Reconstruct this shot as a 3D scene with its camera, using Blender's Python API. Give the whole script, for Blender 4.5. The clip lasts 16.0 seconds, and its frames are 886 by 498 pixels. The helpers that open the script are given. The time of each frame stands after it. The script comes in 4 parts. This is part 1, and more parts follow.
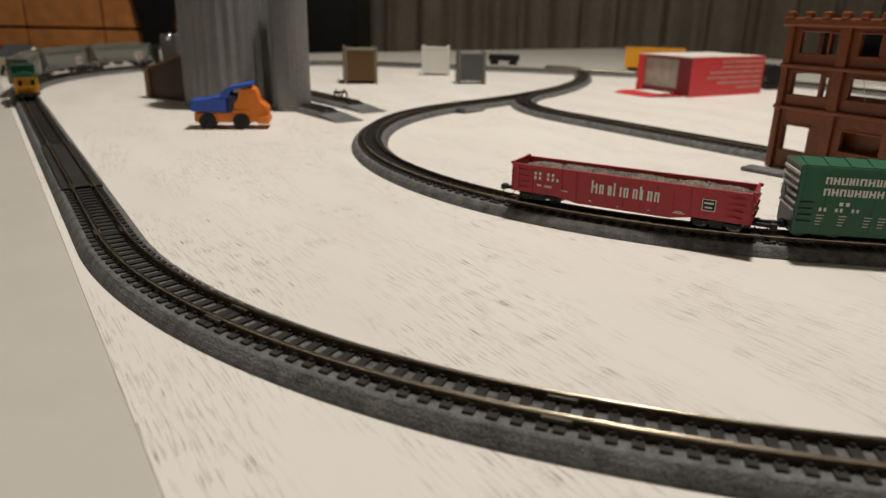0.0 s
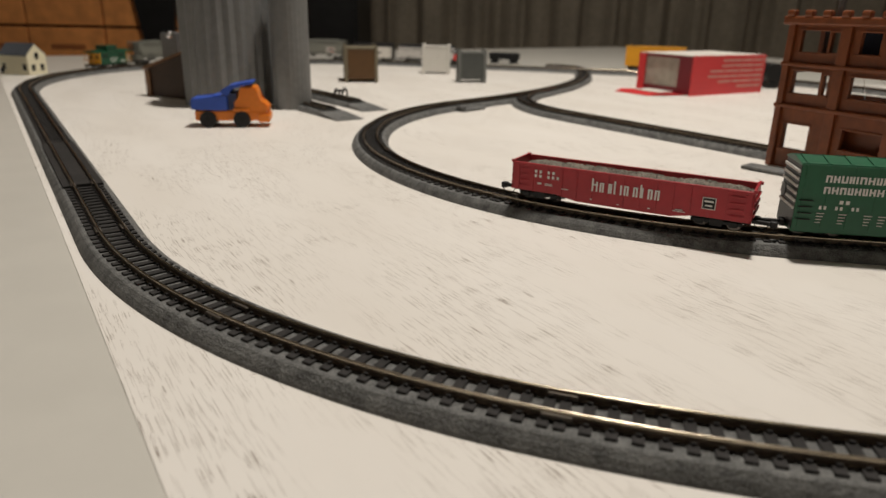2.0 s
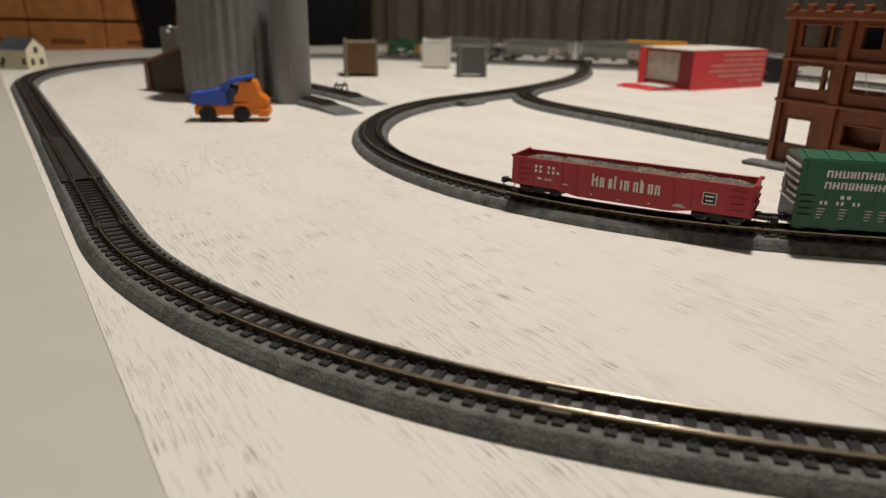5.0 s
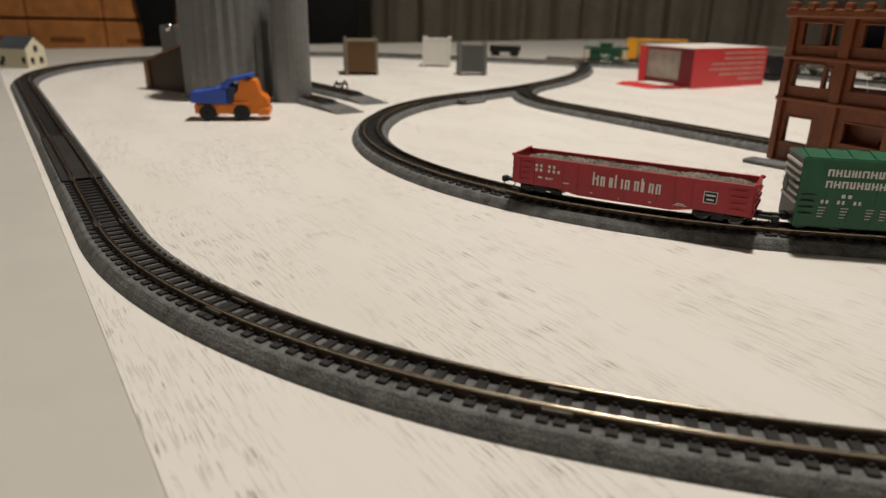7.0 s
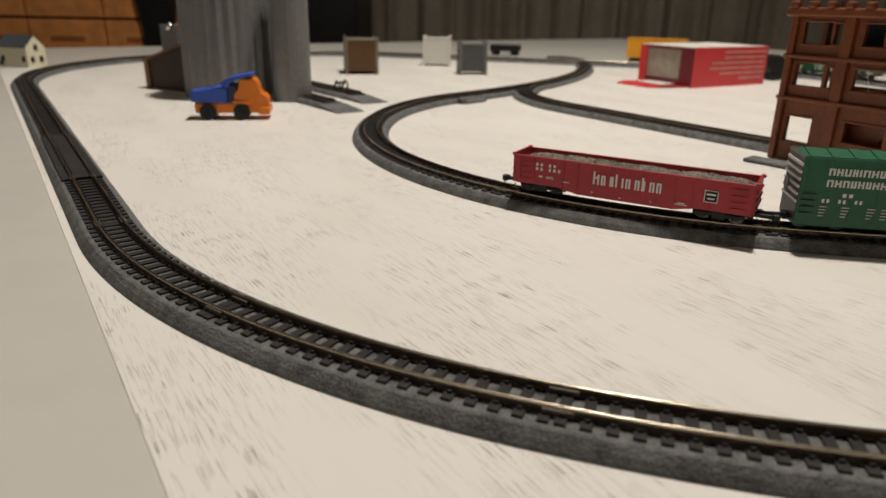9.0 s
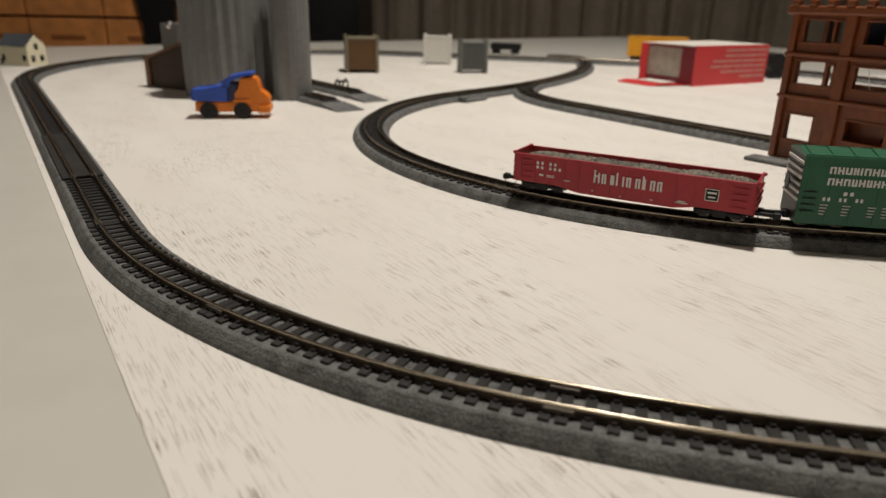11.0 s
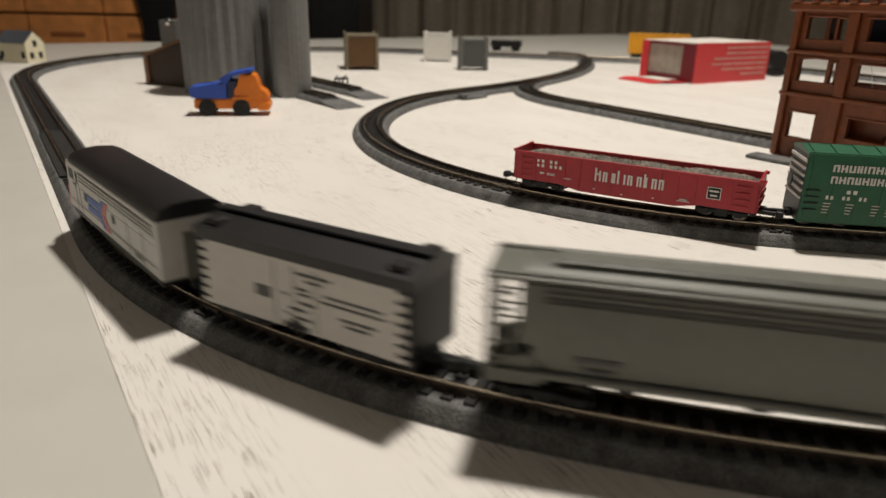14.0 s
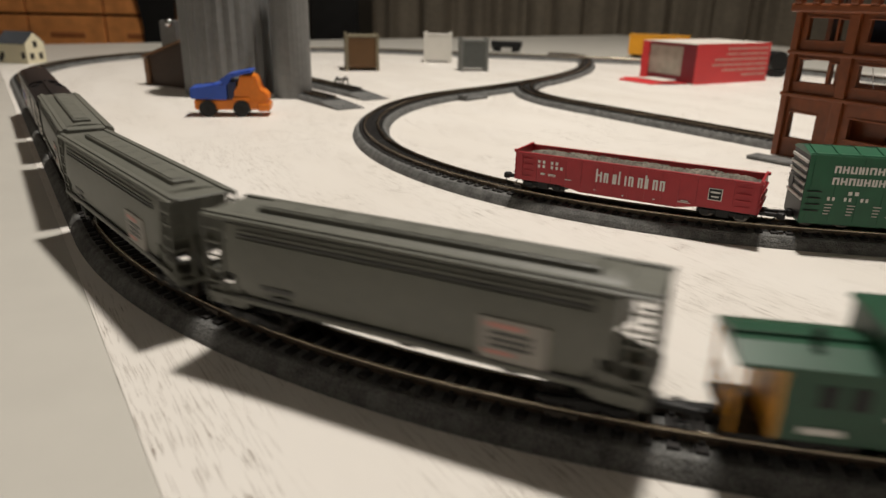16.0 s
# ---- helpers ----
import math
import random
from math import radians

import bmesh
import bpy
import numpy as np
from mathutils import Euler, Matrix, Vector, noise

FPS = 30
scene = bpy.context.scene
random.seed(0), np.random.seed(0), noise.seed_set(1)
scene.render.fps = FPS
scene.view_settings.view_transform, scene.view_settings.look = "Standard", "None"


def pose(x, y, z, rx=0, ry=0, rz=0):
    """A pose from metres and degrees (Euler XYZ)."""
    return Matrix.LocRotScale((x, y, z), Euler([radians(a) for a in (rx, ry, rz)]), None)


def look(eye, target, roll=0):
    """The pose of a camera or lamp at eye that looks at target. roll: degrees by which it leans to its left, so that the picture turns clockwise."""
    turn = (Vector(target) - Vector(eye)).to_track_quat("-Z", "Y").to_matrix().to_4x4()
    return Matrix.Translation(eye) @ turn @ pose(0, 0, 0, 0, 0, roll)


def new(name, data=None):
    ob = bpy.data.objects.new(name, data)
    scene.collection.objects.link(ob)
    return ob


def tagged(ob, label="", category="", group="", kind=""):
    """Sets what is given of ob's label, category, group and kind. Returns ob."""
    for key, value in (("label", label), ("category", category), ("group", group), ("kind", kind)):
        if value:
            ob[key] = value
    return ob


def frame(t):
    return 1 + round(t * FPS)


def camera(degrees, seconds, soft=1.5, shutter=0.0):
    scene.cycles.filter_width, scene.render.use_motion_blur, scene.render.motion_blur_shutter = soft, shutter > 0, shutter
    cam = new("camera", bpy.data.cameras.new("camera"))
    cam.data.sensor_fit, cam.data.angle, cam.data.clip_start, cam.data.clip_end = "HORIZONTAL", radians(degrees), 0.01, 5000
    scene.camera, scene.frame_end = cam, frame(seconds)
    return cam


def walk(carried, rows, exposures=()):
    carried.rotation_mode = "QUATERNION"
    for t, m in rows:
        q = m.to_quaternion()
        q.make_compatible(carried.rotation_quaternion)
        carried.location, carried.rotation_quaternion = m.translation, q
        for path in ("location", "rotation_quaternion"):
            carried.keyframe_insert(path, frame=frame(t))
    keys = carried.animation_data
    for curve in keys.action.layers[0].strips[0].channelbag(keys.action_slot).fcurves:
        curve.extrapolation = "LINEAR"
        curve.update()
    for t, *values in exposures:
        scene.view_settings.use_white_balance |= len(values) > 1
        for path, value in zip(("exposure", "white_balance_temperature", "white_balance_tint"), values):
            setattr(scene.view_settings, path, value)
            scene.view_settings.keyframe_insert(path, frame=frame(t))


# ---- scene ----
cam = camera(66.31, 16.0, soft=1.5, shutter=0.6)
cam.data.dof.use_dof = True
cam.data.dof.focus_distance = 0.25
cam.data.dof.aperture_fstop = 15.5
walk(cam, [
    (0.0, pose(0.00004, -0.00080, 0.08899, 70.691, -1.054, 0.292)),
    (0.5, pose(-0.00022, -0.00105, 0.08895, 70.549, -1.108, 0.257)),
    (1.0, pose(0.00016, -0.00116, 0.08907, 70.484, -1.023, 0.346)),
    (1.5, pose(-0.00016, -0.00133, 0.08904, 70.545, -1.093, 0.331)),
    (2.0, pose(-0.00001, -0.00128, 0.08880, 70.584, -1.096, 0.334)),
    (2.5, pose(-0.00045, -0.00110, 0.08907, 70.351, -1.154, 0.307)),
    (3.0, pose(-0.00023, -0.00106, 0.08894, 70.318, -1.109, 0.325)),
    (3.5, pose(0.00005, -0.00129, 0.08818, 70.473, -1.059, 0.331)),
    (4.0, pose(0.00018, -0.00066, 0.08848, 70.359, -1.100, 0.363)),
    (6.5, pose(0.00030, -0.00073, 0.08879, 70.038, -1.094, 0.383)),
    (7.0, pose(0.00011, -0.00031, 0.08894, 70.004, -1.059, 0.374)),
    (7.5, pose(0.00029, 0.00008, 0.08858, 70.049, -1.060, 0.431)),
    (8.0, pose(0.00021, -0.00003, 0.08843, 70.106, -1.078, 0.415)),
    (8.5, pose(-0.00003, 0.00000, 0.08876, 70.006, -1.114, 0.396)),
    (9.0, pose(0.00002, -0.00001, 0.08882, 69.940, -1.067, 0.392)),
    (11.5, pose(-0.00001, -0.00003, 0.08879, 69.816, -1.010, 0.434)),
    (12.0, pose(0.00026, 0.00010, 0.08873, 69.821, -1.005, 0.457)),
    (12.5, pose(0.00009, 0.00003, 0.08888, 69.878, -0.989, 0.448)),
    (13.0, pose(-0.00013, -0.00023, 0.08907, 69.858, -0.998, 0.433)),
    (13.5, pose(0.00034, 0.00050, 0.08855, 69.691, -1.038, 0.495)),
    (14.0, pose(0.00019, 0.00214, 0.08838, 69.620, -1.055, 0.459)),
    (14.5, pose(0.00036, 0.00204, 0.08834, 69.782, -1.117, 0.475)),
    (15.0, pose(-0.00009, 0.00168, 0.08868, 69.873, -1.095, 0.444)),
    (15.5, pose(-0.00004, 0.00166, 0.08869, 69.803, -1.050, 0.442)),
    (16.0, pose(-0.00011, 0.00267, 0.08839, 69.677, -1.070, 0.465)),
], exposures=[(0.0, 0.0), (13.0, 0.0), (13.7, 0.15), (16.0, 0.15)])

# ---- world and light: one warm ceiling lamp over the far part of the table, and an added fill ----
world = bpy.data.worlds.new("room_air")
scene.world = world
world.use_nodes = True
world.node_tree.nodes["Background"].inputs[0].default_value = (1.0, 0.8, 0.6, 1)
world.node_tree.nodes["Background"].inputs[1].default_value = 0.02


def lamp(name, at, target, size, power, colour):
    data = bpy.data.lights.new(name, "AREA")
    data.shape, data.size, data.energy, data.color = "DISK", size, power, colour
    ob = new(name, data)
    ob.matrix_basis = look(at, target)
    return ob


lamp("ceiling_and_fill_lamp", (0.20, 0.63, 1.40), (0.20, 0.62, 0.0), 0.12, 21.5, (1.0, 0.93, 0.84))
# added fill light behind the viewpoint; no such fixture is known
lamp("ceiling_and_fill_lamp", (-0.9, -0.9, 1.55), (-0.3, 0.3, 0.0), 0.4, 1.5, (1.0, 0.93, 0.85))


# ---- materials ----
def material(name, colour, rough=0.5, metal=0.0, vary=0.12, scale=300.0, bump=0.0, bump_scale=900.0, second=None, spec=0.5):
    m = bpy.data.materials.new(name)
    m.use_nodes = True
    n, l = m.node_tree.nodes, m.node_tree.links
    b = n["Principled BSDF"]
    b.inputs["Roughness"].default_value, b.inputs["Metallic"].default_value = rough, metal
    b.inputs["Specular IOR Level"].default_value = spec
    tc = n.new("ShaderNodeTexCoord")
    n1, n2 = n.new("ShaderNodeTexNoise"), n.new("ShaderNodeTexNoise")
    n1.inputs["Scale"].default_value, n2.inputs["Scale"].default_value = scale, scale * 0.12
    n1.inputs["Detail"].default_value, n2.inputs["Detail"].default_value = 4, 3
    for q in (n1, n2):
        l.new(tc.outputs["Object"], q.inputs["Vector"])
    add = n.new("ShaderNodeMath")
    add.operation = "ADD"
    l.new(n1.outputs[0], add.inputs[0])
    l.new(n2.outputs[0], add.inputs[1])
    ramp = n.new("ShaderNodeMapRange")
    ramp.inputs[1].default_value, ramp.inputs[2].default_value = 0.7, 1.3
    l.new(add.outputs[0], ramp.inputs[0])
    mix = n.new("ShaderNodeMix")
    mix.data_type = "RGBA"
    dark = second or tuple(c * (1 - vary) for c in colour)
    light = colour if second else tuple(min(1, c * (1 + vary)) for c in colour)
    mix.inputs[6].default_value, mix.inputs[7].default_value = (*dark, 1), (*light, 1)
    l.new(ramp.outputs[0], mix.inputs[0])
    l.new(mix.outputs[2], b.inputs["Base Color"])
    if bump:
        n3 = n.new("ShaderNodeTexNoise")
        n3.inputs["Scale"].default_value, n3.inputs["Detail"].default_value = bump_scale, 3
        l.new(tc.outputs["Object"], n3.inputs["Vector"])
        bp = n.new("ShaderNodeBump")
        bp.inputs["Strength"].default_value, bp.inputs["Distance"].default_value = 0.6, bump
        l.new(n3.outputs[0], bp.inputs["Height"])
        l.new(bp.outputs[0], b.inputs["Normal"])
    return m


GRAIN = radians(-56.4)


def plywood_paint():
    """White-washed plywood with short dark grain dashes along the board."""
    m = bpy.data.materials.new("whitewashed_plywood")
    m.use_nodes = True
    n, l = m.node_tree.nodes, m.node_tree.links
    b = n["Principled BSDF"]
    b.inputs["Roughness"].default_value = 0.55
    b.inputs["Specular IOR Level"].default_value = 0.3
    tc = n.new("ShaderNodeTexCoord")
    turn = n.new("ShaderNodeMapping")
    turn.inputs["Rotation"].default_value = (0, 0, -GRAIN)
    l.new(tc.outputs["Object"], turn.inputs["Vector"])

    def streak(sx, sy, low, high, detail=2.0):
        sc = n.new("ShaderNodeMapping")
        sc.inputs["Scale"].default_value = (sx, sy, 1)
        l.new(turn.outputs[0], sc.inputs["Vector"])
        t = n.new("ShaderNodeTexNoise")
        t.inputs["Scale"].default_value, t.inputs["Detail"].default_value = 1.0, detail
        l.new(sc.outputs[0], t.inputs["Vector"])
        r = n.new("ShaderNodeMapRange")
        r.inputs[1].default_value, r.inputs[2].default_value = low, high
        l.new(t.outputs[0], r.inputs[0])
        return r

    dash, patch, wash = streak(80, 5600, 0.672, 0.692, 0.4), streak(11, 30, 0.40, 0.54), streak(7, 18, 0.3, 0.7, 4.0)
    mul = n.new("ShaderNodeMath")
    mul.operation = "MULTIPLY"
    l.new(dash.outputs[0], mul.inputs[0])
    l.new(patch.outputs[0], mul.inputs[1])
    base = n.new("ShaderNodeMix")
    base.data_type = "RGBA"
    base.inputs[6].default_value, base.inputs[7].default_value = (0.70, 0.66, 0.605, 1), (0.755, 0.722, 0.675, 1)
    l.new(wash.outputs[0], base.inputs[0])
    mix = n.new("ShaderNodeMix")
    mix.data_type = "RGBA"
    mix.inputs[7].default_value = (0.14, 0.095, 0.06, 1)
    l.new(base.outputs[2], mix.inputs[6])
    l.new(mul.outputs[0], mix.inputs[0])
    l.new(mix.outputs[2], b.inputs["Base Color"])
    bp = n.new("ShaderNodeBump")
    bp.invert = True
    bp.inputs["Strength"].default_value, bp.inputs["Distance"].default_value = 0.15, 0.0001
    l.new(mul.outputs[0], bp.inputs["Height"])
    l.new(bp.outputs[0], b.inputs["Normal"])
    return m


PLY = plywood_paint()
LAMINATE = material("grey_white_laminate", (0.56, 0.54, 0.49), 0.35, vary=0.04, scale=40)
EDGE_WOOD = material("raw_plywood_edge", (0.5, 0.42, 0.33), 0.7, vary=0.2, scale=500)
BALLAST = material("grey_ballast_plastic", (0.12, 0.12, 0.115), 0.75, vary=0.6, scale=1700, bump=0.0011, bump_scale=1400)
TIE = material("dark_tie_plastic", (0.028, 0.026, 0.025), 0.75, vary=0.3, scale=900, bump=0.0001, spec=0.2)
# brown web, darkened in colour for the shade on the rail sides
RAIL = material("shaded_brown_rail_web", (0.095, 0.07, 0.048), 0.5, 0.4, vary=0.3, scale=500)
RAILHEAD = material("polished_rail_head", (0.50, 0.43, 0.33), 0.27, 1.0, vary=0.15, scale=500)
JOINER = material("steel_joiner", (0.14, 0.12, 0.10), 0.6, 0.8, vary=0.2)
RED = material("red_car_paint", (0.37, 0.018, 0.026), 0.42, vary=0.1)
GREEN = material("green_car_paint", (0.009, 0.098, 0.043), 0.42, vary=0.12)
CABGREEN = material("dark_green_car_paint", (0.006, 0.062, 0.027), 0.42, vary=0.12)
WHITE = material("white_lettering", (0.72, 0.70, 0.66), 0.5, vary=0.05)
CREAM = material("off_white_car_paint", (0.60, 0.57, 0.52), 0.45, vary=0.06)
SILVER = material("silver_white_paint", (0.55, 0.53, 0.50), 0.35, 0.1, vary=0.06)
BLACK = material("black_plastic", (0.010, 0.010, 0.010), 0.45, vary=0.3, spec=0.3)
ROOFBLACK = material("satin_black_roof", (0.014, 0.013, 0.014), 0.4, vary=0.25)
NOSERED = material("bright_red_nose", (0.52, 0.03, 0.025), 0.35, vary=0.1)
BLUE = material("blue_stripe", (0.02, 0.10, 0.42), 0.45, vary=0.08)
HOPGREY = material("grey_hopper_paint", (0.145, 0.146, 0.123), 0.45, vary=0.1)
HOPDARK = material("dark_grey_line", (0.07, 0.07, 0.065), 0.5, vary=0.1)
SIGN = material("faded_sign_paint", (0.36, 0.335, 0.30), 0.5, vary=0.08)
STRIPE = material("faded_red_stripe", (0.58, 0.28, 0.24), 0.5, vary=0.1)
YELLOW = material("yellow_plastic", (0.70, 0.31, 0.015), 0.45, vary=0.1)
STEEL = material("wheel_steel", (0.12, 0.11, 0.10), 0.4, 0.8, vary=0.2)
LOAD = material("grey_gravel_load", (0.19, 0.168, 0.138), 0.9, vary=0.7, scale=1300, bump=0.001, bump_scale=1200)
BRICK = material("rust_brown_printed_plastic", (0.19, 0.05, 0.0125), 0.4, vary=0.22, scale=250, bump=0.0002, bump_scale=1500)
GLASSBLUE = material("dark_blue_plastic", (0.02, 0.03, 0.09), 0.4)
SILO = material("grey_printed_silo", (0.20, 0.20, 0.195), 0.4, 0.1, vary=0.12, scale=200)
BROWN = material("dark_brown_plastic", (0.045, 0.024, 0.013), 0.6, vary=0.25)
TAN = material("brown_wood_roof", (0.20, 0.10, 0.045), 0.6, vary=0.2)
GREYMETAL = material("grey_metal_chute", (0.22, 0.22, 0.22), 0.35, 0.5)
ORANGE = material("orange_toy_plastic", (0.75, 0.20, 0.01), 0.4, vary=0.08)
TOYBLUE = material("blue_toy_plastic", (0.03, 0.09, 0.46), 0.4, vary=0.1)
TYRE = material("black_tyre", (0.01, 0.01, 0.01), 0.7, vary=0.3)
HOUSE = material("cream_house_wall", (0.72, 0.66, 0.48), 0.6, vary=0.06)
SLATE = material("slate_roof", (0.05, 0.055, 0.065), 0.7, vary=0.2)
OLIVE = material("brown_shed_plastic", (0.105, 0.05, 0.014), 0.5, vary=0.15)
OLIVEGREY = material("grey_olive_plastic", (0.17, 0.145, 0.095), 0.5, vary=0.15)
# charcoal made paler for the light on the shed's roof and posts
CHARLIT = material("lit_charcoal_plastic", (0.14, 0.145, 0.135), 0.5, vary=0.12)
PALE = material("pale_grey_shed_plastic", (0.62, 0.60, 0.55), 0.5, vary=0.05)
CHAR = material("charcoal_shed_plastic", (0.075, 0.08, 0.075), 0.5, vary=0.15)
CARDRED = material("red_printed_card", (0.66, 0.04, 0.045), 0.35, vary=0.06)
CARDDARK = material("dark_red_card", (0.16, 0.012, 0.02), 0.45, vary=0.1)
CARDINNER = material("pale_card", (0.68, 0.64, 0.58), 0.6, vary=0.06)
WINDOWGREY = material("clear_tray_grey", (0.36, 0.34, 0.28), 0.3, vary=0.2, scale=120)
OAK = material("orange_brown_oak", (0.66, 0.265, 0.08), 0.4, vary=0.25, scale=30)
OAKMID = material("brown_oak_shadow", (0.30, 0.10, 0.03), 0.5, vary=0.2, scale=30)
OAKDARK = material("oak_gap_shade", (0.07, 0.025, 0.008), 0.6, vary=0.2)
CURTAIN = material("taupe_curtain_cloth", (0.24, 0.205, 0.155), 0.9, vary=0.15, scale=60, bump=0.001, bump_scale=900)
WALL = material("beige_wall_paint", (0.45, 0.40, 0.33), 0.8, vary=0.05, scale=8)
FLOOR = material("dark_carpet", (0.10, 0.08, 0.065), 0.9, vary=0.25, scale=200)
CEILING = material("white_ceiling_paint", (0.7, 0.68, 0.64), 0.9, vary=0.04, scale=8)


# ---- mesh helpers: shapes in millimetres, objects in metres ----
def box(bm, x0, x1, y0, y1, z0, z1, bevel=0.0, m=None):
    r = bmesh.ops.create_cube(bm, size=1.0)
    vs = r["verts"]
    mat = Matrix.LocRotScale(((x0 + x1) / 2, (y0 + y1) / 2, (z0 + z1) / 2), None, (x1 - x0, y1 - y0, z1 - z0))
    bmesh.ops.transform(bm, matrix=(m @ mat) if m else mat, verts=vs)
    if bevel:
        es = list({e for v in vs for e in v.link_edges})
        bmesh.ops.bevel(bm, geom=es, offset=bevel, segments=2, affect="EDGES", profile=0.5)
    return bm


def cyl(bm, at, r, h, axis="z", seg=20, r2=None):
    res = bmesh.ops.create_cone(bm, cap_ends=True, segments=seg, radius1=r, radius2=r if r2 is None else r2, depth=h)
    turn = {"z": (0, 0, 0), "x": (0, math.pi / 2, 0), "y": (math.pi / 2, 0, 0)}[axis]
    bmesh.ops.transform(bm, matrix=Matrix.LocRotScale(at, Euler(turn), None), verts=res["verts"])
    return bm


def loft(bm, sections, cap=True, closed=True):
    """Sections: lists of 3D points of one length, joined in order."""
    rows = [[bm.verts.new(p) for p in s] for s in sections]
    n = len(rows[0])
    for a, b in zip(rows, rows[1:]):
        for i in range(n if closed else n - 1):
            j = (i + 1) % n
            bm.faces.new((a[i], a[j], b[j], b[i]))
    if cap:
        bm.faces.new(rows[0][::-1])
        bm.faces.new(rows[-1])
    return bm


def mesh_of(name, bm, mat, smooth=False):
    bmesh.ops.recalc_face_normals(bm, faces=bm.faces)
    bmesh.ops.scale(bm, vec=(0.001, 0.001, 0.001), verts=bm.verts)
    me = bpy.data.meshes.new(name)
    bm.to_mesh(me)
    bm.free()
    me.materials.append(mat)
    if smooth:
        for p in me.polygons:
            p.use_smooth = True
        me.set_sharp_from_angle(angle=radians(35))
    return me


def part(name, bm, mat, parent=None, label="", smooth=False, at=None):
    ob = new(name, mesh_of(name, bm, mat, smooth))
    ob.parent = parent
    if at is not None:
        ob.matrix_basis = at
    if label:
        tagged(ob, label)
    return ob


def thing(name, label, category, m=None, group="", kind=""):
    ob = new(name)
    ob.empty_display_size = 0.01
    if m is not None:
        ob.matrix_basis = m
    return tagged(ob, label, category, group, kind)


def mm(x, y, z=0.0, rz=0.0):
    return pose(x / 1000, y / 1000, z / 1000, 0, 0, rz)


def bx(*a, **k):
    return box(bmesh.new(), *a, **k)


def structure(name, bm, mat, label, category, smooth=False):
    return tagged(part(name, bm, mat, None, "", smooth), label, category, "", "structure")


# ---- room and table ----
def at_table(x0, x1, y0, y1, z0, z1, bevel=0.0):
    """A box whose x runs along the left edge of the board, towards the viewer, and y across it."""
    bm = bx(x0, x1, y0, y1, z0, z1, bevel)
    bmesh.ops.transform(bm, matrix=Matrix.LocRotScale((-53, 107, 0), Euler((0, 0, GRAIN)), None), verts=bm.verts)
    return bm


def cut(bm, a, b):
    """Keep what lies to the left of the upright plane that runs from a to b."""
    n = Vector((b[1] - a[1], a[0] - b[0], 0)).normalized()
    bmesh.ops.bisect_plane(bm, geom=list(bm.verts) + list(bm.edges) + list(bm.faces), plane_co=(*a, 0), plane_no=n, clear_outer=True)
    bmesh.ops.holes_fill(bm, edges=bm.edges)
    return bm


# the plywood ends just beyond the far curve and the back line; the smooth table runs on beyond it
FAR_A, FAR_B, FAR_C = (-551, 857), (-300, 1250), (700, 963)
structure("table_board", cut(cut(at_table(-1290, 900, 0, 1500, -9, 0), FAR_B, FAR_A), FAR_C, FAR_B), PLY, "white-washed plywood board carrying the railway", "table board")
structure("side_table", at_table(-1330, 900, -480, -0.02, -16, -0.3), LAMINATE, "smooth grey-white table top beside the plywood", "table top")
structure("far_table", cut(at_table(-1290, 900, 0, 1500, -9, -0.3), FAR_A, FAR_B), LAMINATE, "smooth grey-white table top beyond the plywood", "table top")
structure("far_table_leaf", cut(cut(at_table(-1290, 900, 0, 1500, -9, -0.3), FAR_B, FAR_A), FAR_B, FAR_C), LAMINATE, "smooth grey-white table leaf beyond the back line", "table top")
structure("table_apron", at_table(-1280, 890, -470, 1480, -90, -17), EDGE_WOOD, "plain wooden apron below the table top", "table apron")
structure("floor", bx(-2600, 3000, -2200, 3300, -780, -750), FLOOR, "dark carpeted room floor", "floor")
for k, (x, y) in enumerate(((-500, 900), (700, 1500), (600, 100), (-200, 250))):
    structure("table_leg", bx(x - 30, x + 30, y - 30, y + 30, -750, -91), EDGE_WOOD, "square wooden table leg on the carpet", "table leg")
# walls and ceiling are unseen, added to close the room and bounce lamplight
structure("wall_north", bx(-2600, 3000, 3150, 3300, -750, 1650), WALL, "unseen beige wall closing the room for bounced light behind the curtain", "wall")
structure("wall_south", bx(-2600, 3000, -2200, -2050, -750, 1650), WALL, "unseen beige wall closing the room for bounced light", "wall")
structure("wall_west", bx(-2600, -2450, -2050, 3150, -750, 1650), WALL, "unseen beige wall closing the room for bounced light", "wall")
structure("wall_east", bx(2850, 3000, -2050, 3150, -750, 1650), WALL, "unseen beige wall closing the room for bounced light", "wall")
structure("ceiling", bx(-2600, 3000, -2200, 3300, 1650, 1720), CEILING, "unseen white ceiling closing the room for bounced light", "ceiling")


def curtain(x0, x1, y, z0, z1):
    bm = bmesh.new()
    n = int((x1 - x0) / 9)
    rnd = random.Random(4)
    sec, ph = [], 0.0
    for i in range(n + 1):
        ph += 0.38 + 0.16 * rnd.random()
        d = 34 * math.sin(ph * 0.72) + 10 * math.sin(ph * 1.9)
        x = x0 + i * 9 + 6 * math.sin(ph)
        sec.append([(x, y + d * 0.8, z1), (x, y + d, (z0 + z1) / 2), (x, y + d * 1.2, z0), (x, y + d * 1.2 + 3, z0), (x, y + d + 3, (z0 + z1) / 2), (x, y + d * 0.8 + 3, z1)])
    return loft(bm, sec)


drape = thing("curtain", "taupe floor-length curtain hanging in deep vertical folds", "curtain")
part("cloth", curtain(-520, 2700, 2780, -740, 1560), CURTAIN, drape, "", True)
rod = bmesh.new()
cyl(rod, (1090, 2780, 1590), 14, 3290, "x")
part("rod", rod, BLACK, drape)


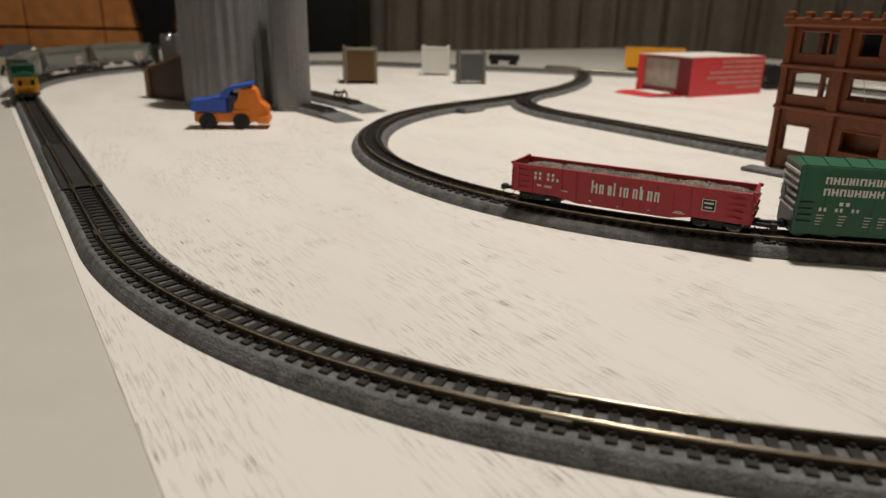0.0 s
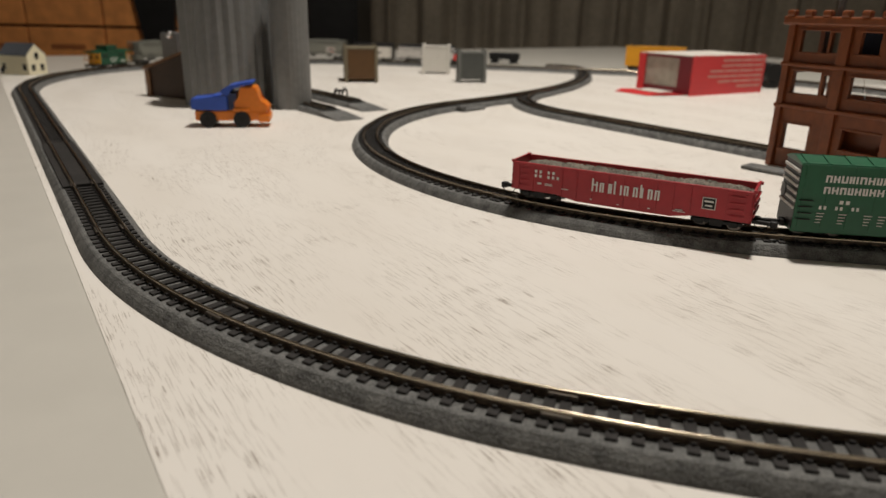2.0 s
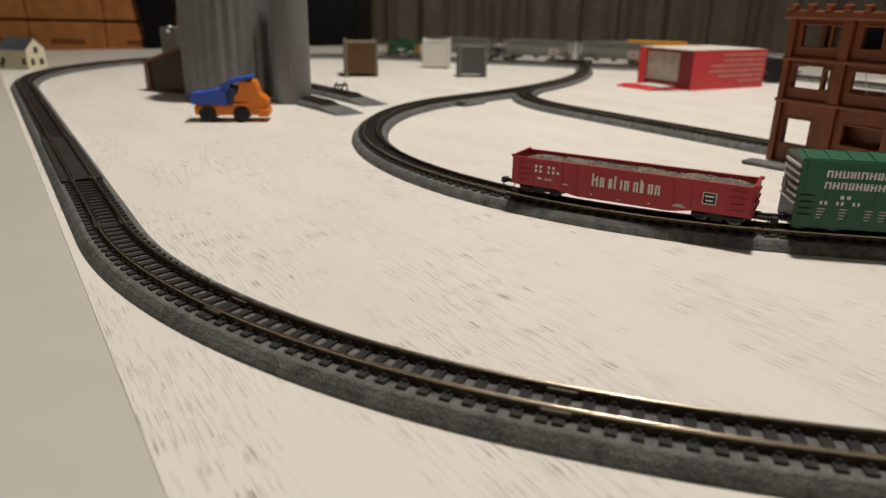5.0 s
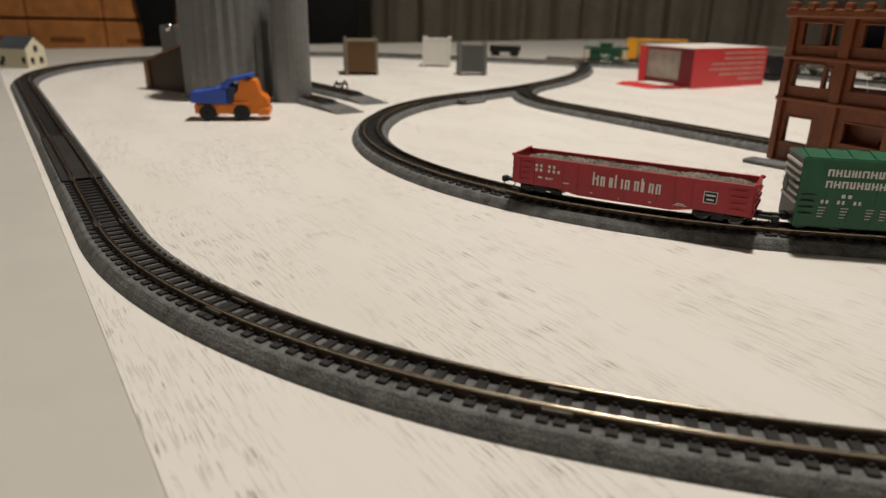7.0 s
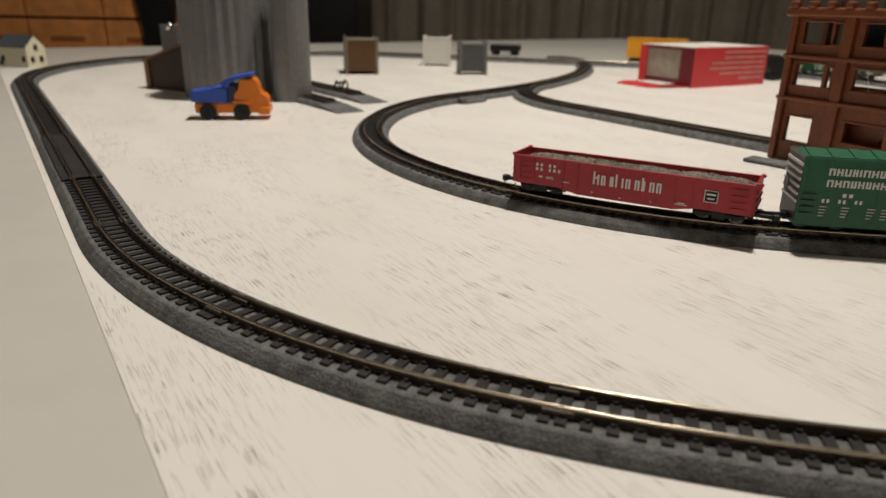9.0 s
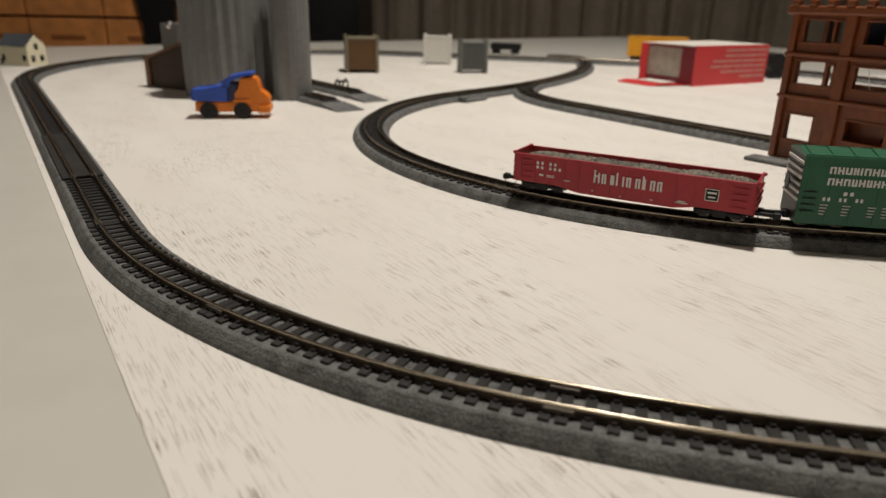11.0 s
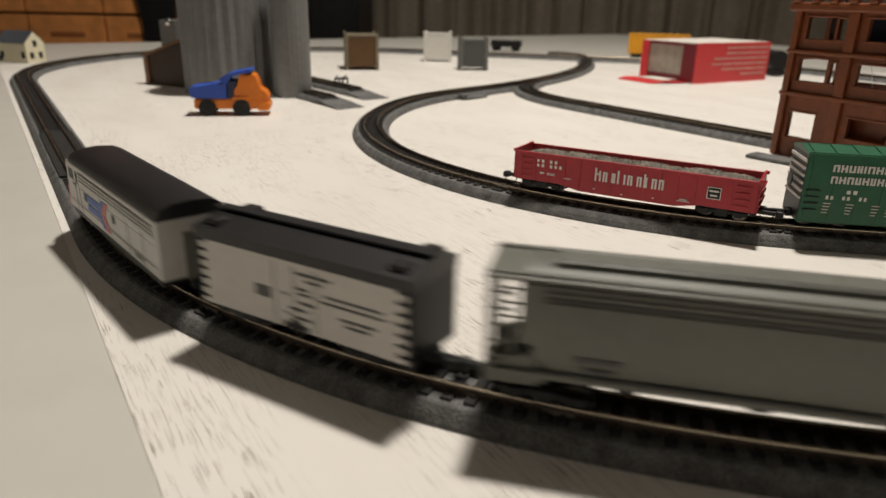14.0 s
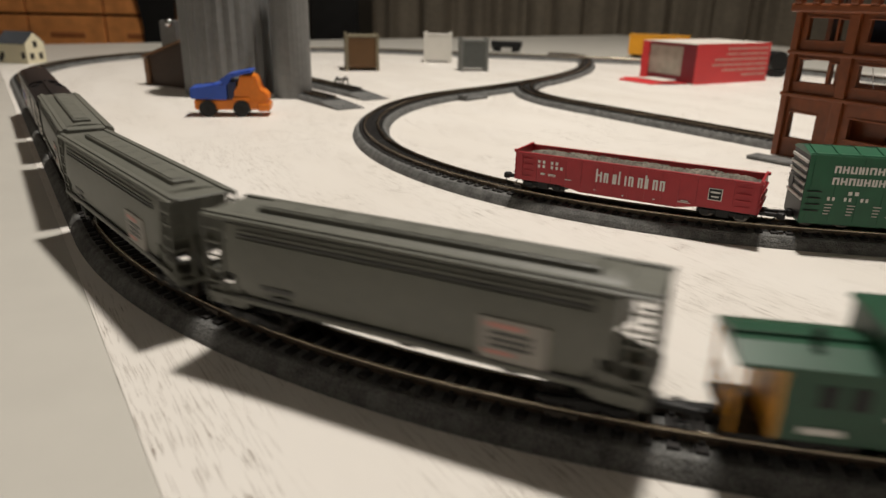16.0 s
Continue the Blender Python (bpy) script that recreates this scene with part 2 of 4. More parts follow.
def chest(m):
    c = thing("chest_of_drawers", "orange-brown oak chest with wide drawers and cut-out pulls", "chest", m)
    # carcass colour is darkened to give the shade in the drawer gaps
    part("carcass", bx(-900, 0, 20, 480, -750, 420, 3), OAKDARK, c, "carcass painted dark for the shade between drawers")
    part("side_post", bx(-22, 0.5, -2, 480, -750, 421, 2), OAK, c)
    z = -721
    for k in range(7):
        for col in range(4):
            x1 = -44 - col * 216
            d = part("drawer", bx(x1 - 210, x1, 0, 22, z, z + 143, 2.5), OAK, c)
            # mid-brown block paints the shading of the pull's recess
            part("pull", bx(x1 - 155, x1 - 55, -1.5, 4, z + 84, z + 100, 3), OAKMID, d, "brown patch painted for the shade in a recessed pull")
        z += 150
    return c


chest(mm(-700, 1985, 0, 0))
# made-up black box with a door, put in for a dark opening
blk = thing("dark_opening_box", "black box filling in the dark opening beyond the table", "cabinet", mm(-430, 2200, -750))
part("body", bx(0, 155, 0, 400, 0, 1300, 6), BLACK, blk)
part("door", bx(8, 147, -12, 0, 10, 1290, 2), BLACK, blk)
# chair form is made up for a black tapered shape of unknown kind
chair = thing("black_tapered_shape", "black tapered upright shape behind the silo, built as a chair", "chair", mm(-866, 1962, -750))
part("backrest", loft(bmesh.new(), [[(x0, 0, z), (x1, 0, z), (x1, 45, z), (x0, 45, z)] for x0, x1, z in ((20, 60, 420), (25, 110, 760), (-30, 160, 1100), (-40, 170, 1250))]), BLACK, chair)
part("seat", bx(-180, 260, -420, -1, 400, 450, 15), BLACK, chair)
for x in (-160, 230):
    for y in (-400, -30):
        part("leg", bx(x, x + 25, y, y + 25, 0, 400, 2), BLACK, chair)


# ---- track ----
def run_of(p, heading, segs, step=2.0):
    """Places and headings along a run of straights (length,) and arcs (radius, degrees; left is positive), in millimetres."""
    x, y = p
    a = radians(heading)
    out = [(x, y, a)]
    for s in segs:
        length = s[0] if len(s) == 1 else abs(s[0] * radians(s[1]))
        da = 0.0 if len(s) == 1 else radians(s[1])
        n = max(2, int(length / step))
        for _ in range(n):
            x += math.cos(a + da / n / 2) * length / n
            y += math.sin(a + da / n / 2) * length / n
            a += da / n
            out.append((x, y, a))
    return out


def swept(pts, profile):
    """A bar of that (offset to the right, height) profile along the places."""
    return loft(bmesh.new(), [[(x + o * math.sin(a), y - o * math.cos(a), z) for o, z in profile] for x, y, a in pts])


ROADBED = [(-12.6, 0.05), (-12.3, 0.9), (-11.4, 2.6), (-10.0, 4.2), (-9.3, 4.45), (9.3, 4.45), (10.0, 4.2), (11.4, 2.6), (12.3, 0.9), (12.6, 0.05)]
GAUGE = 4.5
RAIL_TOP = 7.35
PROFILE = [(-0.75, 5.1), (-0.75, 5.35), (-0.2, 5.5), (-0.2, 6.3), (-0.36, 6.5), (-0.36, 6.75), (0.36, 6.75), (0.36, 6.5), (0.2, 6.3), (0.2, 5.5), (0.75, 5.35), (0.75, 5.1)]
HEAD = [(-0.4, 6.75), (-0.4, 7.05), (-0.33, 7.2), (-0.18, 7.32), (0.0, 7.35), (0.18, 7.32), (0.33, 7.2), (0.4, 7.05), (0.4, 6.75)]
PITCH = 5.4
tie_bm = bx(-1.35, 1.35, -8.2, 8.2, 3.8, 5.15, 0.15)
for sy in (-GAUGE, GAUGE):
    for dy in (-1.15, 1.15):
        box(tie_bm, -0.55, 0.55, sy + dy - 0.3, sy + dy + 0.3, 5.1, 5.85)
TIE_MESH = mesh_of("tie", tie_bm, TIE)


def track_section(pts, label, plated=False):
    """One length of roadbed track between two joints, each tie a part."""
    t = thing("track_section", label, "model track", None, "lengths of model railway track")
    part("roadbed", swept(pts, ROADBED), BALLAST, t)
    for s in (-GAUGE, GAUGE):
        rail = part("rail", swept(pts, [(o + s, z) for o, z in PROFILE]), RAIL, t)
        part("rail_head", swept(pts, [(o + s, z) for o, z in HEAD]), RAILHEAD, rail, "polished running surface", True)
    if plated:
        part("crossing_plate", swept(pts, [(-3.3, 4.4), (-3.3, 6.0), (3.3, 6.0), (3.3, 4.4)]), TIE, t, "dark smooth plate between the rails")
        for s in (-1, 1):
            part("shoulder_plate", swept(pts, [(s * 7.2 - 1.6, 4.2), (s * 7.2 - 1.6, 5.6), (s * 7.2 + 1.6, 5.6), (s * 7.2 + 1.6, 4.2)]), TIE, t)
    dist, want = 0.0, PITCH / 2
    for (x, y, a), (u, v, b) in zip(pts, pts[1:]):
        d = math.hypot(u - x, v - y)
        while want <= dist + d:
            k = (want - dist) / d
            tie = new("tie", TIE_MESH)
            tie.parent, tie.matrix_basis = t, mm(x + (u - x) * k, y + (v - y) * k, 0, math.degrees(a + (b - a) * k))
            want += PITCH
        dist += d
    for x, y, a in (pts[0],):
        c = Matrix.LocRotScale((x, y, 0), Euler((0, 0, a)), None)
        for s in (-GAUGE, GAUGE):
            part("joiner", box(bmesh.new(), -3.5, 3.5, s - 1.1, s + 1.1, 5.15, 6.5, 0.2, c), JOINER, t, "steel rail joiner")
    return t


def lay(p, heading, segs, label, plate=-1):
    q, h = p, heading
    for i, s in enumerate(segs):
        pts = run_of(q, h, [s], 4.0)
        track_section(pts, label, plated=(i == plate))
        q, h = pts[-1][:2], math.degrees(pts[-1][2])


FRONT = (27.1, 130.6)
ARC = 38.256
LEFT = [(300.0, -ARC / 2), (300.0, -ARC / 2), (82.0,), (124.0,), (321.15,)]
CORNER = [(315.47, -46.48), (315.47, -46.48), (315.47, -46.48)]
BACK = [(208.3699,), (208.3699,)]
RIGHT = [(315.0, -46.3), (315.0, -46.003), (352.9288,), (300.0, -45.0), (300.0, -33.0), (430.0, -12.0)]
LOOP = LEFT + CORNER + BACK + RIGHT
START_HEADING = 161.8145
GREY_TRACK = "grey ballasted model track with dark ties"
lay(FRONT, START_HEADING, LOOP, GREY_TRACK + " on the white board", plate=3)
lay((302.6, 230.6), 170.0, [(124.0,), (37.4,), (238.0, -30.6), (238.0, -30.6), (238.0, -30.6), (238.0, -30.6), (34.5,), (690.0, 19.6), (690.0, 19.6)], GREY_TRACK + " curving below the red gondola")
lay((213.2, 1108.3), 86.8, [(60.0, 80.0)], GREY_TRACK + " joining the back line")
lay((300.0, 334.0), 125.7, [(124.0,), (124.0,), (82.0,), (150.0, -62.0)], GREY_TRACK + " passing behind the rust-brown building")
lay((-177.0, 773.0), -52.0, [(150.0,)], GREY_TRACK + " ending beside the silo")
lay((-180.0, 700.0), -52.0, [(130.0,)], GREY_TRACK + " ending beside the silo")


# ---- rolling stock: x forward, z from the rail head, millimetres ----
def bogie(car, x, wheelbase=13.0):
    b = part("bogie", bx(-wheelbase / 2 - 3, wheelbase / 2 + 3, -3, 3, 2.2, 4.6, 0.3), BLACK, car, "", False, mm(x, 0))
    for s in (-1, 1):
        f = bx(-wheelbase / 2 - 3.5, wheelbase / 2 + 3.5, s * 6.4 - 0.8, s * 6.4 + 0.8, 2.2, 4.0, 0.4)
        box(f, -2.5, 2.5, s * 6.6 - 0.9, s * 6.6 + 0.9, 1.2, 4.4, 0.4)
        for w in (-wheelbase / 2, wheelbase / 2):
            box(f, w - 1.7, w + 1.7, s * 6.8 - 0.9, s * 6.8 + 0.9, 1.6, 4.0, 0.4)
        part("side_frame", f, BLACK, b)
        for w in (-wheelbase / 2, wheelbase / 2):
            q = cyl(bmesh.new(), (w, s * 4.3, 2.7), 2.7, 1.0, "y", 20)
            cyl(q, (w, s * 3.7, 2.7), 3.1, 0.3, "y", 20)
            part("wheel", q, STEEL, b, "dark steel wheel", True)
    return b


def coupler(car, x, s):
    c = bx(-5.5, 5.5, -0.9, 0.9, 2.8, 4.4, 0.3)
    box(c, 3.6 if s > 0 else -6.6, 6.6 if s > 0 else -3.6, -1.7, 1.7, 2.3, 4.9, 0.6)
    box(c, -6.0 if s > 0 else 3.0, -3.0 if s > 0 else 6.0, -2.2, 2.2, 2.2, 5.0, 0.4)
    for k in range(10):
        a0, a1 = math.pi * (1 + k / 10), math.pi * (1 + (k + 1) / 10)
        p0, p1 = (s * (3 + 3.0 * math.cos(a0)), 0, 2.6 + 3.0 * math.sin(a0)), (s * (3 + 3.0 * math.cos(a1)), 0, 2.6 + 3.0 * math.sin(a1))
        loft(c, [[(p[0], -0.3, p[2] - 0.3), (p[0], 0.3, p[2] - 0.3), (p[0], 0.3, p[2] + 0.3), (p[0], -0.3, p[2] + 0.3)] for p in (p0, p1)])
    part("coupler", c, BLACK, car, "black knuckle coupler", False, mm(x, 0))


def bars(car, name, mat, y, spans):
    """Small raised marks on a side: spans of x0, x1, z0, z1."""
    bm = bmesh.new()
    for x0, x1, z0, z1 in spans:
        box(bm, min(x0, x1), max(x0, x1), y - 0.07, y + 0.07, z0, z1)
    return part(name, bm, mat, car)


def gondola(m):
    g = thing("gondola_car", "red model gondola car heaped with grey gravel, fishbelly sides", "train car", m)
    L, W = 51.0, 9.6
    for s in (-1, 1):
        side = bmesh.new()
        prof = [(-L, 17.5), (L, 17.5), (L, 5.0), (30, 5.0), (20, 3.2), (-20, 3.2), (-30, 5.0), (-L, 5.0)]
        loft(side, [[(x, s * (W - 0.9), z) for x, z in prof], [(x, s * W, z) for x, z in prof]])
        for i in range(15):
            x = -L + 3.2 + i * (2 * L - 6.4) / 14
            low = 4.2 if abs(x) < 24 else 5.2
            box(side, x - 0.4, x + 0.4, s * W - 0.3, s * W + 0.28, low, 16.6)
        box(side, -L, L, s * (W - 0.3) - 0.5, s * (W - 0.3) + 0.75, 16.7, 17.6, 0.2)
        part("side", side, RED, g)
        end = bx(s * (L - 0.5) - 0.5, s * (L - 0.5) + 0.5, -W, W, 5.0, 18.4, 0.2)
        for z in (7.5, 10.5, 13.5):
            box(end, s * L - 0.5, s * L + 0.7, -W + 0.6, W - 0.6, z, z + 1.0, 0.2)
        box(end, s * L - 0.9, s * L + 0.9, -W, -W + 1.6, 17.0, 18.3, 0.4)
        box(end, s * L - 0.9, s * L + 0.9, W - 1.6, W, 17.0, 18.3, 0.4)
        part("end_wall", end, RED, g)
        lad = bmesh.new()
        for z in (7.0, 9.6, 12.2, 14.8):
            box(lad, s * (L - 6) - 2.6, s * (L - 6) + 2.6, -W - 0.75, -W - 0.45, z, z + 0.35)
        part("ladder", lad, RED, g)
        coupler(g, s * (L + 2.5), s)
        bogie(g, s * (L - 13))
    part("floor", bx(-L + 1, L - 1, -W + 0.8, W - 0.8, 4.6, 5.6), BLACK, g)
    rnd = random.Random(3)
    bm = bmesh.new()
    nx, ny = 130, 24
    grid = []
    for i in range(nx + 1):
        row = []
        for j in range(ny + 1):
            x, y = -L + 1.2 + i * (2 * L - 2.4) / nx, -W + 0.9 + j * (2 * W - 1.8) / ny
            edge = min(1, min(j, ny - j) / 4) * min(1, min(i, nx - i) / 8)
            z = 14.3 + 1.5 * edge + 0.8 * noise.noise((x * 0.08, y * 0.1, 0)) + 1.1 * rnd.random()
            row.append(bm.verts.new((x, y, z)))
        grid.append(row)
    for i in range(nx):
        for j in range(ny):
            bm.faces.new((grid[i][j], grid[i + 1][j], grid[i + 1][j + 1], grid[i][j + 1]))
    tagged(part("gravel_load", bm, LOAD, g, "grey gravel load"), kind="stuff")
    # markings on the side that faces the viewer: tall letter bars, small bars, the black herald
    y = -W - 0.32
    letters, x = [], -13.5
    for w, tall in ((2.6, 1), (1.9, 0), (0, 0), (1.6, 0), (0.8, 1), (0, 0), (0.8, 0), (2.0, 0), (0, 0), (2.0, 0), (1.4, 1), (0, 0), (2.0, 0), (2.0, 0)):
        if w:
            top = 14.6 if tall else 13.2
            letters.append((x, x + 0.75, 9.0, top))
            if w > 1.3:
                letters += [(x + w - 0.75, x + w, 9.0, top - (1.2 if tall else 0)), (x + 0.5, x + w - 0.5, 12.5 if not tall else 11.6, 13.2 if not tall else 12.3)]
        x += w + 0.85 if w else 1.0
    bars(g, "lettering", WHITE, y, letters)
    small = []
    for zz, n in ((13.6, 4), (11.6, 5)):
        for k in range(n):
            small.append((-40 + k * 2.2 + (1.6 if k > 1 else 0), -38.9 + k * 2.2 + (1.6 if k > 1 else 0), zz, zz + 1.3))
    small += [(-38.5, -36.5, 8.6, 9.4), (-35, -31.5, 9.0, 9.3), (-35, -31.5, 8.4, 8.7), (-27, -24, 7.8, 8.1), (-14, -13, 5.2, 5.5), (-2, -1, 4.5, 4.8), (11, 12, 5.0, 5.3), (22, 25, 6.2, 6.6), (21, 26, 5.6, 5.9)]
    bars(g, "small_lettering", WHITE, y, small)
    bars(g, "herald_edge", WHITE, y - 0.02, [(32.1, 37.3, 8.4, 13.2)])
    bars(g, "herald", BLACK, y - 0.08, [(32.4, 37.0, 8.7, 12.9)])
    bars(g, "herald_bars", WHITE, y - 0.12, [(32.9, 36.5, 11.3, 12.0), (33.3, 36.1, 9.6, 10.2)])
    return g


def boxcar(m):
    b = thing("boxcar", "green model boxcar with white lettering and ladders", "train car", m)
    L, W, H = 49.0, 9.6, 29.6
    part("body", bx(-L, L, -W, W, 2.4, H, 0.3), GREEN, b)
    for s in (-1, 1):
        for i in range(12):
            x = -L + 2 + i * (2 * L - 4) / 11
            if abs(x) > 14:
                part("rib", bx(x - 0.2, x + 0.2, s * W - 0.2, s * W + 0.2, 4.0, H - 1), GREEN, b)
    roof = loft(bmesh.new(), [[(x, -W - 0.3, H - 0.5), (x, 0, H + 1.4), (x, W + 0.3, H - 0.5), (x, W, H - 1.0), (x, -W, H - 1.0)] for x in (-L - 0.4, L + 0.4)])
    for i in range(13):
        x = -L + 2 + i * (2 * L - 4) / 12
        for s in (-1, 1):
            loft(roof, [[(x - 0.4, s * 0.6, H + 1.3), (x + 0.4, s * 0.6, H + 1.3), (x + 0.4, s * 0.6, H + 1.8), (x - 0.4, s * 0.6, H + 1.8)],
                        [(x - 0.4, s * (W - 0.2), H - 0.5), (x + 0.4, s * (W - 0.2), H - 0.5), (x + 0.4, s * (W - 0.2), H + 0.1), (x - 0.4, s * (W - 0.2), H + 0.1)]])
    part("roof", roof, GREEN, b)
    for s in (-1, 1):
        door = bx(-11, 11, s * W - 0.3, s * W + 0.5, 5.2, H - 2, 0.2)
        for x in (-8, -4, 0, 4, 8):
            box(door, x - 0.3, x + 0.3, s * W + (0.3 if s > 0 else -0.8), s * W + (0.8 if s > 0 else -0.3), 6, H - 3)
        part("door", door, GREEN, b)
        part("end_wall", bx(s * L - 0.1, s * L + 0.25, -W + 0.3, W - 0.3, 3.6, H - 1.2), BLACK, b, "black end wall")
        for k in range(6):
            z = 11.2 + k * 2.85
            # white colour puts the caught light on the ribs
            part("end_rib", bx(min(s * L, s * (L + 0.75)), max(s * L, s * (L + 0.75)), -W + 0.5, W - 0.5, z, z + 1.25, 0.2), WHITE, b, "raised end rib painted white for the light it catches")
        sl = bmesh.new()
        for z in (7.5, 10.0, 12.5, 15):
            box(sl, s * (L - 3.5) - 2.6, s * (L - 3.5) + 2.6, -W - 0.6, -W - 0.3, z, z + 0.4)
        part("side_ladder", sl, BLACK, b)
        wheel = cyl(bmesh.new(), (s * (L + 2.2), 0, 17), 2.6, 0.5, "x", 18)
        part("brake_wheel", wheel, BLACK, b)
        coupler(b, s * (L + 5), s)
        bogie(b, s * (L - 11))
    part("underframe", bx(-L + 18, L - 18, -4, 4, 2.6, 4.7, 0.3), BLACK, b)
    y = -W - 0.34
    spans = []
    for z, widths in ((22.6, (2.2, 2.2, 2.2, 1.8, 0.8, 2.3, 2.3, 1.9, 2.3, 2.3)), (18.2, (2.3, 2.3, 2.2, 1.9, 2.2, 1.8, 2.2, 2.3))):
        x = -40.0
        for w in widths:
            spans.append((x, x + 0.7, z, z + 2.7))
            if w > 1:
                lift = (2.1, 1.05, 0.0, 1.05, 2.1, 0.0)[int(x * 3) % 6]
                spans += [(x + w - 0.7, x + w, z, z + 2.7), (x + 0.6, x + w - 0.6, z + lift, z + lift + 0.6)]
            x += w + 0.55
    bars(b, "lettering", WHITE, y, spans)
    small = []
    for k in range(2):
        small.append((-33.6 + k * 2.3, -32.3 + k * 2.3, 14.4, 15.8))
    for k in range(6):
        x = -40.5 + k * 1.7 + (k // 2) * 2.4
        small.append((x, x + 0.9, 12.0, 13.4))
    bars(b, "number_marks", WHITE, y, small)
    data = []
    for x0 in (-41, -33, -24, -19):
        for k in range(4):
            data.append((x0, x0 + 2.8 - 0.3 * k, 10.2 - k * 1.2, 10.55 - k * 1.2))
    bars(b, "data_lines", CREAM, y, data)
    return b


def locomotive():
    e = thing("locomotive", "silver and black model diesel with red nose and blue arrow stripe", "locomotive")
    L, W, H = 54.0, 9.8, 29.0
    side = [(-W, 6.0), (-W, 22.6), (-W + 0.3, 23.2), (W - 0.3, 23.2), (W, 22.6), (W, 6.0)]
    body = loft(bmesh.new(), [[(x, y, z) for y, z in side] for x in (-L, 42.0)])
    part("body", body, SILVER, e)
    roof_p = [(-W + 0.1, 23.1), (-W + 0.4, 24.2), (-8.2, 26.2), (-5.5, 27.4), (0, 27.9), (5.5, 27.4), (8.2, 26.2), (W - 0.4, 24.2), (W - 0.1, 23.1)]
    secs = [[(-L, y, z) for y, z in roof_p], [(36.0, y, z) for y, z in roof_p]]
    for x, k in ((38.5, 0.90), (40.5, 0.6), (42.6, 0.05)):
        secs.append([(x, y * (0.93 + 0.07 * k), 23.1 + (z - 23.1) * k) for y, z in roof_p])
    part("roof", loft(bmesh.new(), secs), ROOFBLACK, e, "glossy black rounded roof", True)
    def ring(x, w, top, n=9, low=5.4):
        out = [(x, -w, low), (x, -w, top * 0.72)]
        for i in range(n):
            a = math.pi * (i + 1) / (n + 1)
            out.append((x, -w * math.cos(a), top * 0.72 + top * 0.28 * math.sin(a)))
        return out + [(x, w, top * 0.72), (x, w, low)]
    nose = loft(bmesh.new(), [ring(42.0, W, 17.0), ring(46.0, W * 0.97, 16.9), ring(50.0, W * 0.86, 16.2), ring(52.6, W * 0.68, 15.0), ring(54.0, W * 0.42, 12.6)])
    part("nose", nose, NOSERED, e, "bright red nose", True)
    cap = loft(bmesh.new(), [ring(41.8, W * 0.98, 22.2, low=14.6), ring(46.0, W * 0.95, 21.4, low=14.6), ring(50.0, W * 0.82, 20.0, low=14.6), ring(52.4, W * 0.62, 18.0, low=14.8), ring(53.4, W * 0.35, 16.4, low=15.0)])
    part("nose_top", cap, ROOFBLACK, e, "black nose top", True)
    head = cyl(bmesh.new(), (52.6, 0, 17.6), 2.0, 2.2, "x", 16)
    part("headlight", head, SILVER, e)
    for s in (-1, 1):
        part("cab_window", bx(33.5, 39.5, s * W - 0.12, s * W + 0.12, 17.2, 21.0, 0.05), BLACK, e, "dark glossy cab window")
        part("cab_door_window", bx(28.4, 30.8, s * W - 0.12, s * W + 0.12, 16.4, 21.0, 0.05), BLACK, e)
        for x in (20.0, -12.0):
            part("porthole", cyl(bmesh.new(), (x, s * W, 13.6), 1.7, 0.3, "y", 16), BLACK, e, "round dark porthole")
    lines = bmesh.new()
    for s in (-1, 1):
        for z in (18.0, 19.2, 20.4):
            box(lines, -50, 26, s * W - 0.05, s * W + 0.3, z, z + 0.45)
        box(lines, -50, 40, s * W - 0.03, s * W + 0.12, 9.2, 9.5)
        box(lines, -52, 24, s * W - 0.03, s * W + 0.12, 15.4, 15.6)
    part("grille", lines, SILVER, e)
    seam = bmesh.new()
    for s in (-1, 1):
        for z in (17.6, 18.8, 20.0, 21.1):
            box(seam, -50, 26, s * W - 0.02, s * W + 0.08, z, z + 0.42)
        box(seam, -50, 40, s * W - 0.02, s * W + 0.09, 8.6, 8.8)
        for x in (31.8, 27.2, -26, -40):
            box(seam, x, x + 0.2, s * W - 0.02, s * W + 0.09, 5, 17)
    part("panel_seams", seam, HOPDARK, e)
    for s in (-1, 1):
        y = s * (W + 0.14)
        flag = bmesh.new()
        box(flag, 2.5, 17.5, y - 0.08, y + 0.08, 12.8, 15.2)
        box(flag, 2.5, 17.5, y - 0.08, y + 0.08, 9.6, 12.1)
        loft(flag, [[(5.5, y - 0.09, 13.4), (0.0, y - 0.09, 17.0), (-3.2, y - 0.09, 17.0), (1.6, y - 0.09, 12.4), (-3.2, y - 0.09, 7.4), (0.0, y - 0.09, 7.4), (5.5, y - 0.09, 11.4)],
                    [(5.5, y + 0.09, 13.4), (0.0, y + 0.09, 17.0), (-3.2, y + 0.09, 17.0), (1.6, y + 0.09, 12.4), (-3.2, y + 0.09, 7.4), (0.0, y + 0.09, 7.4), (5.5, y + 0.09, 11.4)]])
        part("blue_stripe", flag, BLUE, e, "blue stripe")
        chev = loft(bmesh.new(), [[(-3.4, y + d, 17.0), (-7.4, y + d, 17.0), (-2.6, y + d, 12.3), (-7.4, y + d, 7.4), (-3.4, y + d, 7.4), (1.3, y + d, 12.3)] for d in (-0.08, 0.08)])
        part("red_chevron", chev, NOSERED, e, "red chevron")
        bars(e, "number_mark", HOPDARK, s * (W + 0.1), [(32, 35, 15.4, 16.2)])
        bars(e, "builder_mark", HOPGREY, s * (W + 0.1), [(-38, -31, 7.2, 9.2)])
    part("rear_door", bx(-L - 0.3, -L + 0.2, -3, 3, 5, 19, 0.1), HOPGREY, e)
